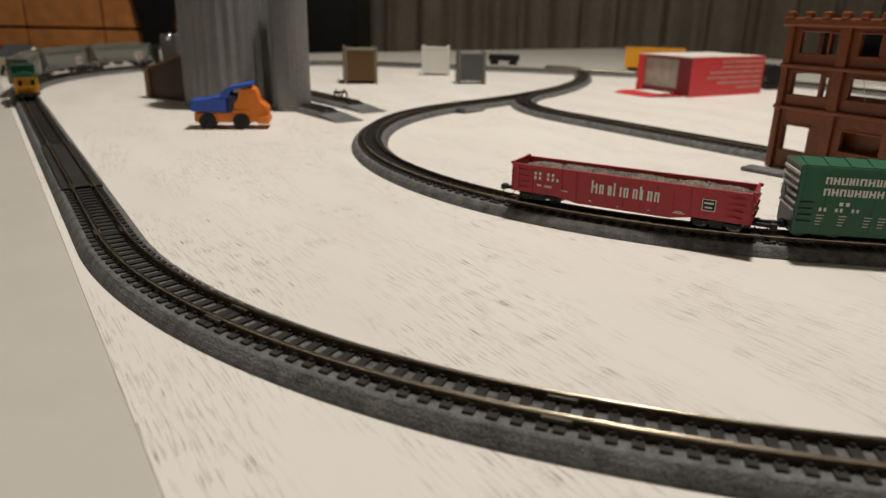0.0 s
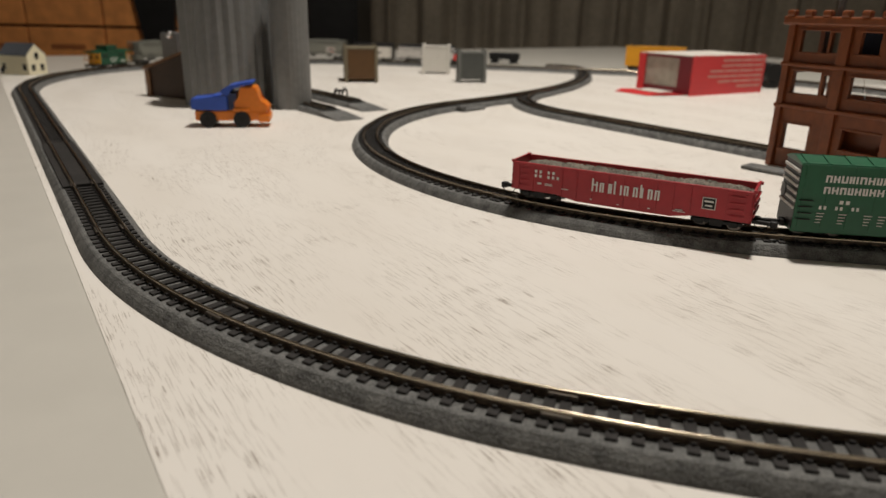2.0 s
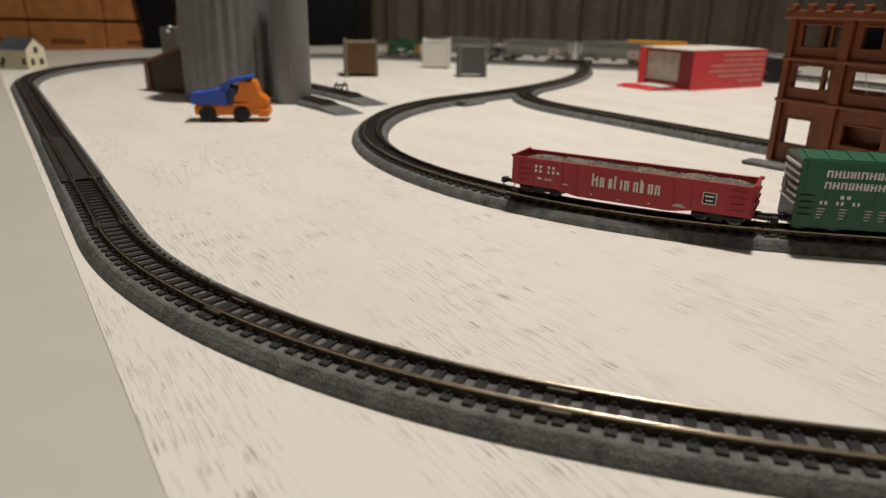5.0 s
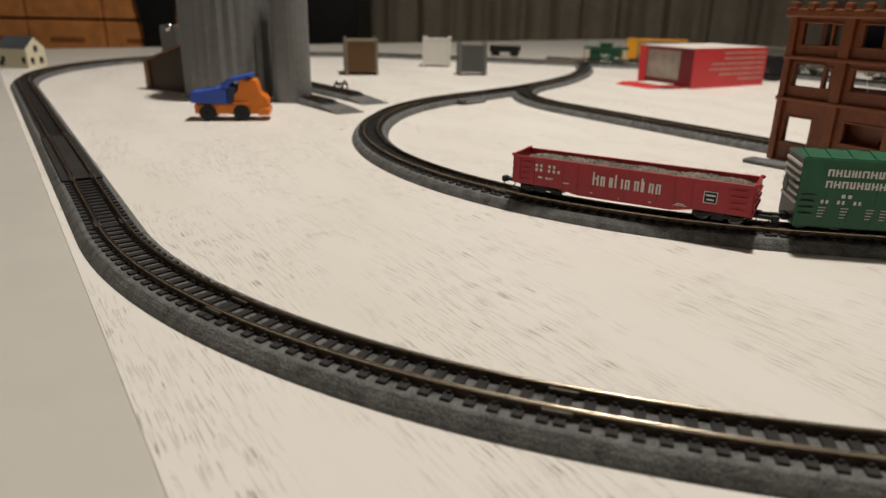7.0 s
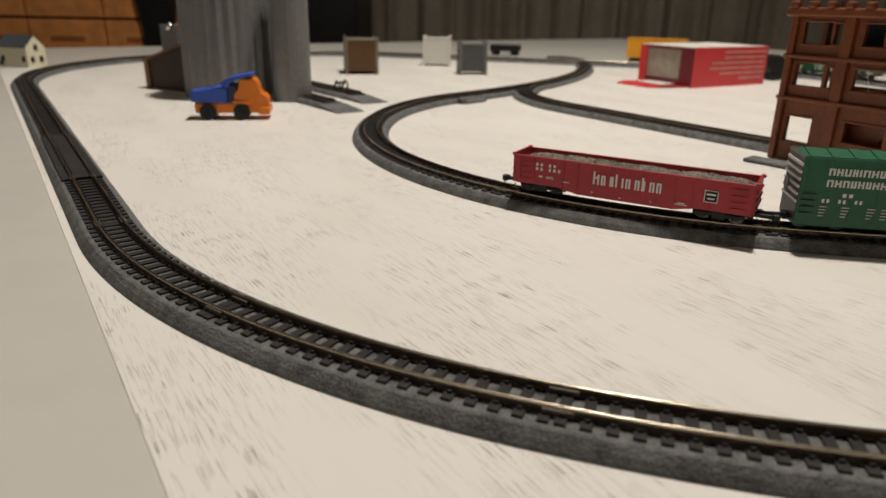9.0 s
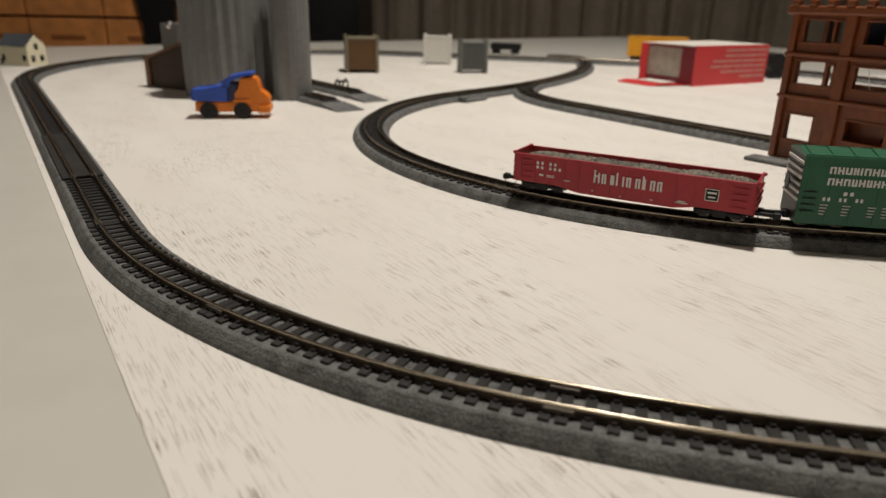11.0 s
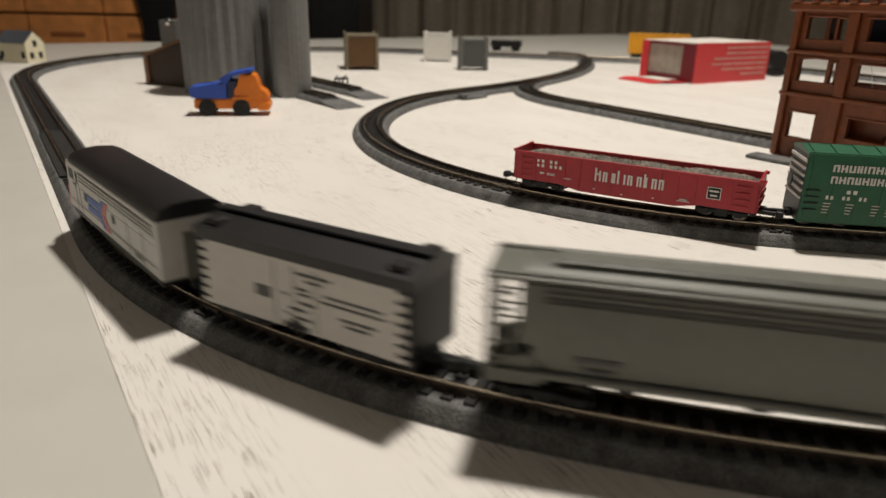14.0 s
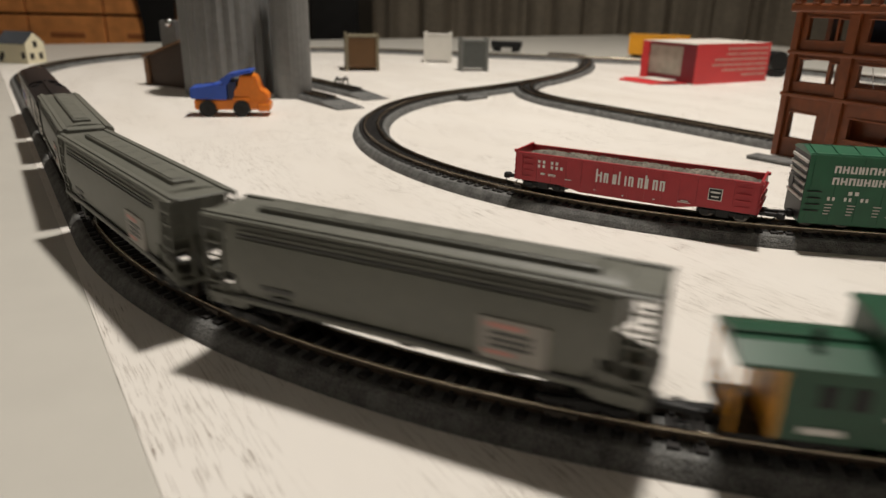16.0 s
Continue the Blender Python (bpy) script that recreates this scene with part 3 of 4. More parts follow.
    part("skirt", bx(-50, 46, -8.8, 8.8, 2.6, 6.1, 0.4), BLACK, e)
    part("fuel_tank", bx(-10, 12, -8.2, 8.2, 1.0, 4.6, 0.8), BLACK, e)
    coupler(e, -L - 5, -1)
    coupler(e, L + 2, 1)
    return e, (bogie(e, -33, 15), bogie(e, 33, 15))


def reefer():
    r = thing("refrigerator_car", "off-white model refrigerator car with black roof and ends", "train car")
    L, W, H = 38.5, 9.5, 24.5
    part("body", bx(-L, L, -W, W, 4.4, H - 1.6, 0.2), CREAM, r)
    roof = loft(bmesh.new(), [[(x, -W - 0.5, H - 3.4), (x, -W - 0.5, H - 0.8), (x, 0, H + 1.6), (x, W + 0.5, H - 0.8), (x, W + 0.5, H - 3.4)] for x in (-L - 0.6, L + 0.6)])
    box(roof, -L - 1.5, L + 1.5, -1.6, 1.6, H + 1.7, H + 2.3, 0.1)
    for s in (-1, 1):
        for t in (-1, 1):
            box(roof, s * (L - 5) - 3, s * (L - 5) + 3, t * 6 - 2, t * 6 + 2, H - 0.4, H + 1.1, 0.3)
    part("roof", roof, ROOFBLACK, r, "black peaked roof with running board")
    for s in (-1, 1):
        end = bx(s * L - 0.5, s * L + 0.7, -W - 0.1, W + 0.1, 4.2, H - 1, 0.2)
        for z in (7, 10, 13, 16, 19):
            part("end_rib", bx(s * L - 0.2, s * L + 1.2, -W + 0.8, W - 0.8, z, z + 0.9, 0.2), BLACK, r)
        part("end_wall", end, BLACK, r, "black end wall")
        for t in (-1, 1):
            for k in range(7):
                z = 6 + k * 2.4
                part("ladder_rung", bx(s * (L - 1.8) - 1.8, s * (L - 1.8) + 1.8, t * W - 0.5, t * W + 0.5, z, z + 0.5), BLACK, r)
        coupler(r, s * (L + 5), s)
        y = s * (W + 0.12)
        spans = [(-13, -1, 18.2, 18.9), (-10, -4, 16.8, 17.3), (-1, -5, 14.6, 15.2), (-6, -1.5, 13.4, 13.9), (-7, -2, 11.2, 11.9), (-4, 2, 9.4, 10.1), (-6, 1, 7.4, 8.0), (-30, -11, 14.5, 15.0), (-31, -9, 13.0, 13.5), (-28, -16, 10.2, 10.8), (-26, -18, 8.8, 9.4), (9, 15, 10.6, 13.4), (2.5, 4.5, 12.6, 13.2), (2.5, 4.0, 8.0, 8.6)]
        bars(r, "lettering", HOPDARK, y, spans)
        bars(r, "door_seams", HOPDARK, y - s * 0.03, [(-7.6, -7.4, 5, 20), (7.4, 7.6, 5, 20), (-0.1, 0.1, 5, 20)])
        bars(r, "door_latch", BLACK, y + s * 0.1, [(-4.5, 4.5, 4.8, 6.0), (-1.4, 1.4, 4.0, 7.0)])
    part("underframe", bx(-20, 20, -4, 4, 2.2, 4.5, 0.3), BLACK, r)
    return r, (bogie(r, -26), bogie(r, 26))


def hopper():
    h = thing("covered_hopper", "grey model covered hopper with ladders and striped sign", "train car", None, "grey covered hoppers in the train")
    def sec(x, k, low):
        half = [(0.0, 28.6), (6.5, 28.2), (9.2, 26.6), (9.9, 22), (10.1, 15), (9.7, max(10.5, low)), (8.6, low)]
        return [(x, -y * k, z) for y, z in half[::-1]] + [(x, y * k, z) for y, z in half[1:]]
    body = loft(bmesh.new(), [sec(-52, 0.98, 20), sec(-49, 1, 13), sec(-46, 1, 8.8), sec(46, 1, 8.8), sec(49, 1, 13), sec(52, 0.98, 20)])
    part("body", body, HOPGREY, h, "", True)
    part("roof_deck", bx(-60, 60, -9.6, 9.6, 27.2, 28.0, 0.3), HOPGREY, h)
    part("hatch_trough", bx(-46, 46, -3.2, 3.2, 28.02, 29.6, 0.4), HOPGREY, h)
    for k in range(8):
        part("roof_hatch", bx(-44 + k * 11.2, -33.3 + k * 11.2, -2.6, 2.6, 29.62, 29.9, 0.1), HOPGREY, h)
    for s in (-1, 1):
        part("running_board", bx(-60, 60, s * 7.6 - 0.8, s * 7.6 + 0.8, 28.02, 28.5, 0.15), HOPGREY, h)
        part("side_sill", bx(-58, 58, s * 9.6 - 0.7, s * 9.6 + 0.7, 8.0, 9.3, 0.3), HOPGREY, h)
        part("side_rib", bx(-47, 47, s * 9.3 - 0.6, s * 9.3 + 0.6, 25.0, 25.7, 0.2), HOPGREY, h)
        part("side_rib", bx(-47, 47, s * 9.6 - 0.6, s * 9.6 + 0.6, 23.4, 23.8, 0.15), HOPGREY, h)
    # dark bars draw in the shade beside the ribs and the sill
    line = bmesh.new()
    for s in (-1, 1):
        box(line, -47, 47, s * 9.72 - 0.3, s * 9.72 + 0.3, 24.3, 24.7)
        box(line, -48, 48, s * 9.9 - 0.3, s * 9.9 + 0.3, 9.4, 9.7)
    part("side_shadow_line", line, HOPDARK, h, "dark line drawn for the shade along the side")
    for s in (-1, 1):
        lad = bmesh.new()
        for t in (-1, 1):
            for xx in (s * 59.2, s * 53.6):
                box(lad, xx - 0.3, xx + 0.3, t * 9.4 - 0.3, t * 9.4 + 0.3, 6, 27.4)
            for k in range(6):
                z = 8 + k * 3.3
                box(lad, min(s * 53.6, s * 59.2), max(s * 53.6, s * 59.2), t * 9.4 - 0.2, t * 9.4 + 0.2, z, z + 0.45)
                box(lad, s * 59.4 - 0.2, s * 59.4 + 0.2, t * 6.8 - 2.6, t * 6.8 + 2.6, z, z + 0.45)
            box(lad, s * 59.2 - 0.3, s * 59.2 + 0.3, t * 4.2 - 0.3, t * 4.2 + 0.3, 6, 27.4)
        part("end_ladder", lad, HOPGREY, h)
        end = bx(s * 54 - 6, s * 54 + 6, -8.8, 8.8, 5.6, 7.0, 0.3)
        loft(end, [[(s * 46, y, 6.5), (s * 59, y, 6.5), (s * 59, y, 9), (s * 49, y, 16)] for y in (-1.2, 1.2)])
        for t in (-1, 1):
            loft(end, [[(s * 46, t * 8.6 + d, 6.5), (s * 60, t * 8.6 + d, 6.5), (s * 60, t * 8.6 + d, 9.5), (s * 49, t * 8.6 + d, 12.5)] for d in (-0.4, 0.4)])
        part("end_platform", end, HOPGREY, h)
        coupler(h, s * 64, s)
        y = s * 10.2
        sign = part("sign", bx(22 if s < 0 else -38, 38 if s < 0 else -22, y - 0.25, y + 0.25, 9.8, 18.6, 0.1), SIGN, h, "pale rectangular sign")
        x0, x1 = (23.5, 36.5) if s < 0 else (-36.5, -23.5)
        for z0, z1, dx in ((16.6, 17.7, 4), (11.0, 11.9, 6)):
            part("red_bar", bx(x0 + dx, x1, y - 0.35, y + 0.35, z0, z1), STRIPE, sign)
        for z in (15.2, 13.8, 12.5):
            part("dark_bar", bx(x0 + 2, x1 - 1, y - 0.35, y + 0.35, z, z + 0.8), HOPDARK, sign)
        bars(h, "lettering", HOPDARK, y, [(-40, -30, 12.6, 13.6), (-38, -31, 10.4, 11.4)] if s < 0 else [(30, 40, 12.6, 13.6), (31, 38, 10.4, 11.4)])
    gates = bmesh.new()
    for x in (-28, 0, 28):
        loft(gates, [[(x - 7, -6, 8.9), (x + 7, -6, 8.9), (x + 7, 6, 8.9), (x - 7, 6, 8.9)], [(x - 2, -4, 4.0), (x + 2, -4, 4.0), (x + 2, 4, 4.0), (x - 2, 4, 4.0)]])
    part("discharge_gates", gates, HOPDARK, h)
    return h, (bogie(h, -46), bogie(h, 46))


def caboose():
    c = thing("caboose", "green model caboose with yellow ends and a roof cupola", "train car")
    L, W = 27.0, 9.4
    part("body", bx(-L, L, -W, W, 4.4, 19.5, 0.2), CABGREEN, c)
    roof = loft(bmesh.new(), [[(x, -W - 0.8, 19.2), (x, -W - 0.8, 20.0), (x, -4, 21.9), (x, 4, 21.9), (x, W + 0.8, 20.0), (x, W + 0.8, 19.2)] for x in (-36, 36)])
    box(roof, -36, 36, -1.6, 1.6, 22, 22.6, 0.1)
    part("roof", roof, CABGREEN, c, "green roof")
    cup = bx(-11, 9, -W + 0.2, W - 0.2, 20, 27, 0.2)
    box(cup, -12, 10, -W - 0.2, W + 0.2, 26.8, 28.0, 0.4)
    part("cupola", cup, CABGREEN, c)
    for s in (-1, 1):
        for x in (-20, -14, 12, 18):
            part("window", bx(x - 1.7, x + 1.7, s * W - 0.15, s * W + 0.15, 12, 16.6), BLACK, c)
        for x in (-6, 4):
            part("window", bx(x - 2, x + 2, s * (W - 0.2) - 0.15, s * (W - 0.2) + 0.15, 22.8, 25.6), BLACK, c)
        for y in (-5, 5):
            part("window", bx(s * (L + 0.6) - 0.1, s * (L + 0.6) + 0.1, y - 1.5, y + 1.5, 11, 16), BLACK, c)
    for s in (-1, 1):
        part("end_wall", bx(s * L - 0.5, s * L + 0.55, -W - 0.05, W + 0.05, 4.4, 19.3, 0.1), YELLOW, c, "yellow end wall")
        plat = bx(s * 31 - 5, s * 31 + 5, -W, W, 3.6, 4.6, 0.2)
        part("platform", plat, BLACK, c)
        rail = bmesh.new()
        for y in (-W + 0.4, -3, 3, W - 0.4):
            box(rail, s * 35.4 - 0.3, s * 35.4 + 0.3, y - 0.3, y + 0.3, 4.6, 19.3 if abs(y) > 5 else 11)
        box(rail, s * 35.4 - 0.3, s * 35.4 + 0.3, -W + 0.4, W - 0.4, 10.6, 11.3)
        part("end_railing", rail, YELLOW, c, "yellow end railing")
        coupler(c, s * 39, s)
        bars(c, "lettering", WHITE, s * (W + 0.1), [(-8, 6, 10.4, 11.4), (-6, 4, 7.2, 8.2), (14, 22, 6.2, 7.6)])
    chim = cyl(bmesh.new(), (20, 4, 23), 1.0, 4.5, "z", 12)
    part("smoke_jack", chim, BLACK, c)
    part("underframe", bx(-16, 16, -5, 5, 2.2, 4.5, 0.3), BLACK, c)
    return c, (bogie(c, -20), bogie(c, 20))


gondola(mm(80.4, 285.6, RAIL_TOP, -29.5))
boxcar(mm(185.8, 253.2, RAIL_TOP, -10.0))


def stretch(made, sx, sz):
    """Fit a car's body to its true length and height; the bogies keep theirs."""
    car, bogies = made
    for ch in car.children_recursive:
        if ch in bogies or ch.parent in bogies:
            continue
        ch.data.transform(Matrix.Diagonal((sx, 1, sz, 1)))
        ch.location.x *= sx
    return made


# the train: thing, its bogies, distance of its middle behind the nose, half its bogie spacing
TRAIN = [(*stretch(locomotive(), 0.98, 1.0), 52.9, 32.0), (*stretch(reefer(), 0.85, 1.07), 150.5, 21.5), (*stretch(hopper(), 0.925, 1.08), 252.5, 42.0),
         (*stretch(hopper(), 0.925, 1.08), 371.5, 42.0), (*stretch(hopper(), 0.925, 1.08), 492.5, 42.0), (*stretch(caboose(), 0.917, 1.0), 593.0, 18.0)]


# ---- scenery on the board ----
def panel_wall(bm, m, length, thick, height, openings):
    """A wall in its own x-z plane, one piece, with rectangular openings (x0, x1, z0, z1)."""
    xs = sorted({0.0, float(length), *(float(v) for o in openings for v in o[:2])})
    zs = sorted({0.0, float(height), *(float(v) for o in openings for v in o[2:])})
    cells = {(i, k) for i in range(len(xs) - 1) for k in range(len(zs) - 1)
             if not any(o[0] <= (xs[i] + xs[i + 1]) / 2 <= o[1] and o[2] <= (zs[k] + zs[k + 1]) / 2 <= o[3] for o in openings)}
    made = {}

    def v(i, k, y):
        if (i, k, y) not in made:
            made[i, k, y] = bm.verts.new(m @ Vector((xs[i], y, zs[k])))
        return made[i, k, y]

    for i, k in cells:
        for y in (0.0, thick):
            bm.faces.new((v(i, k, y), v(i + 1, k, y), v(i + 1, k + 1, y), v(i, k + 1, y)))
        for (di, dk), (p, q) in {(-1, 0): ((0, 0), (0, 1)), (1, 0): ((1, 0), (1, 1)), (0, -1): ((0, 0), (1, 0)), (0, 1): ((0, 1), (1, 1))}.items():
            if (i + di, k + dk) not in cells:
                bm.faces.new((v(i + p[0], k + p[1], 0.0), v(i + q[0], k + q[1], 0.0), v(i + q[0], k + q[1], thick), v(i + p[0], k + p[1], thick)))


def ruin_building(m):
    b = thing("building_shell", "rust-brown plastic building shell with open windows and crenellated cornice", "model building", m)
    bay = 34.5
    ops = [(5.5, 22.5, 12, 27), (5.5, 23.5, 45.5, 58.5), (25.5, 28.5, 46, 57), (7, 24, 69.5, 81.5), (25.5, 30.5, 70, 81)]
    for k in (1, 2, 3):
        ops += [(8 + bay * k, 32 + bay * k, 17, 28), (7 + bay * k, 31 + bay * k, 46, 57.5), (8 + bay * k, 19 + bay * k, 70, 81.5)]
    fr = bmesh.new()
    panel_wall(fr, Matrix.Identity(4), 138, 3, 88, ops)
    part("front_wall", fr, BRICK, b)
    bk = bmesh.new()
    panel_wall(bk, Matrix.Translation((0, 62, 0)), 138, 3, 88, [(4 + bay * k, 31 + bay * k, z0, z1) for k in range(4) for z0, z1 in ((6, 33), (42, 57), (67, 82)) if k == 0 or z0 > 10])
    part("back_wall", bk, BRICK, b)
    for x in (3, 138):
        e = bmesh.new()
        panel_wall(e, Matrix.Translation((x, 3, 0)) @ Matrix.Rotation(math.pi / 2, 4, "Z"), 59, 3, 88, [(5, 54, 5, 34), (5, 54, 41, 57), (5, 26, 66, 82), (34, 54, 66, 82)])
        part("end_wall", e, BRICK, b)
    # backing panels close the ground floor of the further bays, but for one small hole
    bp = bmesh.new()
    panel_wall(bp, Matrix.Translation((36, 9, 0)), 98, 2, 36, [(23, 28.5, 17.5, 20)])
    part("backing_panel", bp, BRICK, b)
    for k in range(5):
        x = bay * k
        part("pillar", bx(x - 3 if k else -1, x + 3.2, -2.4, -0.02, 0, 87, 0.6), BRICK, b)
    for z in (36.5, 61.0):
        part("string_course", bx(-2, 139, -3.0, -0.02, z, z + 2.4, 0.7), BRICK, b)
    for x0, x1, z0, z1 in ops:
        lip = bmesh.new()
        box(lip, x0 - 1.2, x1 + 1.2, -0.8, -0.02, z0 - 1.2, z0, 0.3)
        box(lip, x0 - 1.2, x1 + 1.2, -0.8, -0.02, z1, z1 + 1.2, 0.3)
        part("window_lip", lip, BRICK, b)
    part("cornice", bx(-4, 140, -4.4, -0.02, 84.5, 89.5, 1.2), BRICK, b)
    for x in range(1, 138, 11):
        part("crenel", bx(x - 3, x + 2.2, -4.8, 0.0, 89.0, 93.0, 1.2), BRICK, b)
    strings = bmesh.new()
    for x0, z0, x1, z1 in ((48, 57.5, 51, 46), (57, 57.5, 66, 50)):
        loft(strings, [[(x0 - 0.2, 1, z0), (x0 + 0.2, 1, z0), (x0, 1.4, z0)], [(x1 - 0.2, 1, z1), (x1 + 0.2, 1, z1), (x1, 1.4, z1)]])
    part("printing_strands", strings, CREAM, b, "thin stray plastic strands")
    part("floor_slab", bx(3.2, 134.8, 3.2, 61.8, 59, 61), BRICK, b)
    pip = cyl(bmesh.new(), (24, 6, 92), 1.8, 12, "z", 12)
    cyl(pip, (24, 6, 98.4), 2.4, 1.2, "z", 12)
    part("roof_pipe", pip, GREYMETAL, b, "grey roof pipe")
    part("roof", bx(3.2, 134.8, 3.2, 61.8, 84, 86), GREYMETAL, b, "grey flat roof")
    crate = thing("blue_crate", "dark blue block standing inside the building shell", "block", m @ mm(12, 30, 61.05))
    part("body", bx(0, 44, 0, 20, 0, 22, 0.8), GLASSBLUE, crate)
    return b


ruin_building(mm(207, 427, 0, -60))

# thin grey slab stands in for the shadow at the building's foot
slab = thing("shadow_slab", "grey speckled slab standing in for shadow at the building foot", "slab", mm(193, 409, 0, -50))
part("slab", bx(-8, 20, -7, 6, 0, 2.4, 0.8), BALLAST, slab)


def card_box(m, w, d, h):
    c = thing("card_box", "red printed card box with a clear window and open flap", "box", m)
    # x along the long red side, y along the window side
    part("long_side", bx(0, w, 0, 0.8, 0, h), CARDRED, c, "red side with pale printed lines")
    part("rear_side", bx(0, w, d - 0.8, d, 0, h), CARDRED, c)
    part("top", bx(0, w, 0.9, d - 0.9, h - 0.8, h), CARDINNER, c, "pale top")
    part("bottom", bx(0, w, 0.9, d - 0.9, 0.2, 1.0), CARDINNER, c)
    part("far_end", bx(w - 0.8, w, 0.9, d - 0.9, 1.1, h - 0.9), CARDRED, c)
    fr = bmesh.new()
    for y0, y1, z0, z1 in ((0.9, 20, 1.1, h - 0.9), (d - 12, d - 0.9, 1.1, h - 0.9), (20, d - 12, 1.1, 8), (20, d - 12, h - 4, h - 0.9)):
        box(fr, 0, 0.8, y0, y1, z0, z1)
    part("window_end", fr, CARDDARK, c, "dark red end with window")
    part("end_edge", bx(-0.5, 0, d - 12, d - 0.5, 1.1, h - 1), CARDRED, c)
    part("window_tray", bx(1.5, 2.5, 18, d - 11, 6, h - 3), WINDOWGREY, c, "greyish clear tray")
    rnd = random.Random(8)
    for k in range(6):
        z = h - 7 - k * 6.0
        x0 = 50 - (0, 0, 22, 26, 8, -30)[k] + 4 * rnd.random()
        while x0 < w - 8:
            x1 = min(w - 4, x0 + 14 + 22 * rnd.random())
            part("printed_line", bx(x0, x1, -0.25, 0.1, z, z + 2.4), STRIPE, c)
            x0 = x1 + 1.6
    flap = loft(bmesh.new(), [[(0, d - 2, 1.0), (0, 8, 1.0), (0, 8, 0.2), (0, d - 2, 0.2)], [(-30, d - 6, 2.6), (-30, 14, 2.6), (-30, 14, 1.8), (-30, d - 6, 1.8)], [(-46, d - 12, 0.9), (-44, 20, 0.9), (-44, 20, 0.1), (-46, d - 12, 0.1)]])
    part("flap", flap, CARDRED, c, "red flap lying open on the board")
    part("inner_flap", bx(-26, -2, 22, d - 22, 2.9, 3.4), CARDINNER, c, "pale inner flap")
    return c


card_box(mm(281, 798, 0, 30), 128, 84, 45)
ycar = thing("yellow_freight_car", "orange-yellow model freight car behind the red box", "train car", mm(356, 1175, 2, -15))
part("body", bx(-55, 40, -10, 10, 4, 34, 0.8), YELLOW, ycar)
part("roof", bx(-56, 41, -10.6, 10.6, 34, 36, 0.6), YELLOW, ycar)
part("underframe", bx(-50, 36, -8, 8, -1.95, 4), BLACK, ycar)
tender = thing("black_tank_car", "small black model tank car standing beyond the red box", "train car", mm(424, 925, 0, -75))
tk = cyl(bmesh.new(), (0, 0, 19), 13, 34, "x", 24)
part("tank", tk, BLACK, tender, "", True)
part("frame", bx(-19, 19, -9, 9, 2, 8, 0.5), BLACK, tender)
for x in (-12, 12):
    part("bogie", bx(x - 6, x + 6, -7, 7, 0, 5, 1), BLACK, tender)


def shed(m, mat, frame_mat, w, h, d, label):
    s = thing("model_shed", label, "model building", m, "small open-bottomed model sheds")
    for y in (0, d):
        wall = part("wall", bx(-w / 2 + 2, w / 2 - 2, y - 0.9, y + 0.9, 4, h - 3, 0.2), mat, s)
        for k in range(5):
            x = (k - 2) * (w - 8) / 5
            part("rib", bx(x - 0.5, x + 0.5, y - 1.3, y - 0.85, 5, h - 6), mat, wall)
    part("roof_plate", bx(-w / 2 + 1, w / 2 - 1, -1.5, d + 1.5, h - 4.5, h - 2.5, 0.4), frame_mat, s)
    for sx in (-1, 1):
        for y in (0, d):
            part("corner_post", bx(sx * (w / 2 - 2) - 2, sx * (w / 2 - 2) + 2, y - 2, y + 2, 0, h, 0.5), frame_mat, s)
        part("side_wall", bx(sx * (w / 2 - 2) - 0.7, sx * (w / 2 - 2) + 0.7, 2, d - 2, 3, h - 5), mat, s)
    return s


shed(mm(-107, 882, 0, 10), OLIVE, OLIVEGREY, 42, 45, 46, "brown ribbed plastic model shed on legs")
shed(mm(-15, 1023, 0, -3), PALE, PALE, 40, 42, 20, "pale grey plastic model shed on the board")
shed(mm(34, 906, 0, 6), CHAR, CHARLIT, 37, 41, 20, "charcoal plastic model shed with corner posts")
bw = thing("flat_wagon", "low black model wagon at the far edge", "train car", mm(105, 1270, 0, -14))
part("deck", bx(-27, 27, -9, 9, 7, 18, 1), BLACK, bw)
for x in (-17, 17):
    part("bogie", bx(x - 7, x + 7, -7, 7, 0, 7, 1), BLACK, bw)


def silo_cluster(m):
    s = thing("grain_silo", "tall grey corrugated silo bins standing on the board", "silo", m)

    def bin_at(x, y, r, h, ribs, deep=1.0):
        n = ribs * 4
        sec = []
        for z in (0, h):
            ring = []
            for i in range(n):
                a = 2 * math.pi * i / n
                rr = r + deep * (0.75, 0.2, -0.5, 0.2)[i % 4]
                ring.append((x + rr * math.cos(a), y + rr * math.sin(a), z))
            sec.append(ring)
        part("bin", loft(bmesh.new(), sec), SILO, s, "", True)
        cap = cyl(bmesh.new(), (x, y, h + 7), r + 1.5, 14, "z", 48, 5)
        part("bin_roof", cap, SILO, s)

    bin_at(0, 0, 41, 108, 26, 1.8)
    bin_at(64, -24, 17.0, 110, 26, 0.25)
    # added black block gives the deep shade between the two bins
    part("bin_gap_shade", bx(40, 58, -2, 22, 0, 110, 0.6), BLACK, s, "black block standing in for the deep shade between the bins")
    return s


silo_cluster(mm(-206, 664))


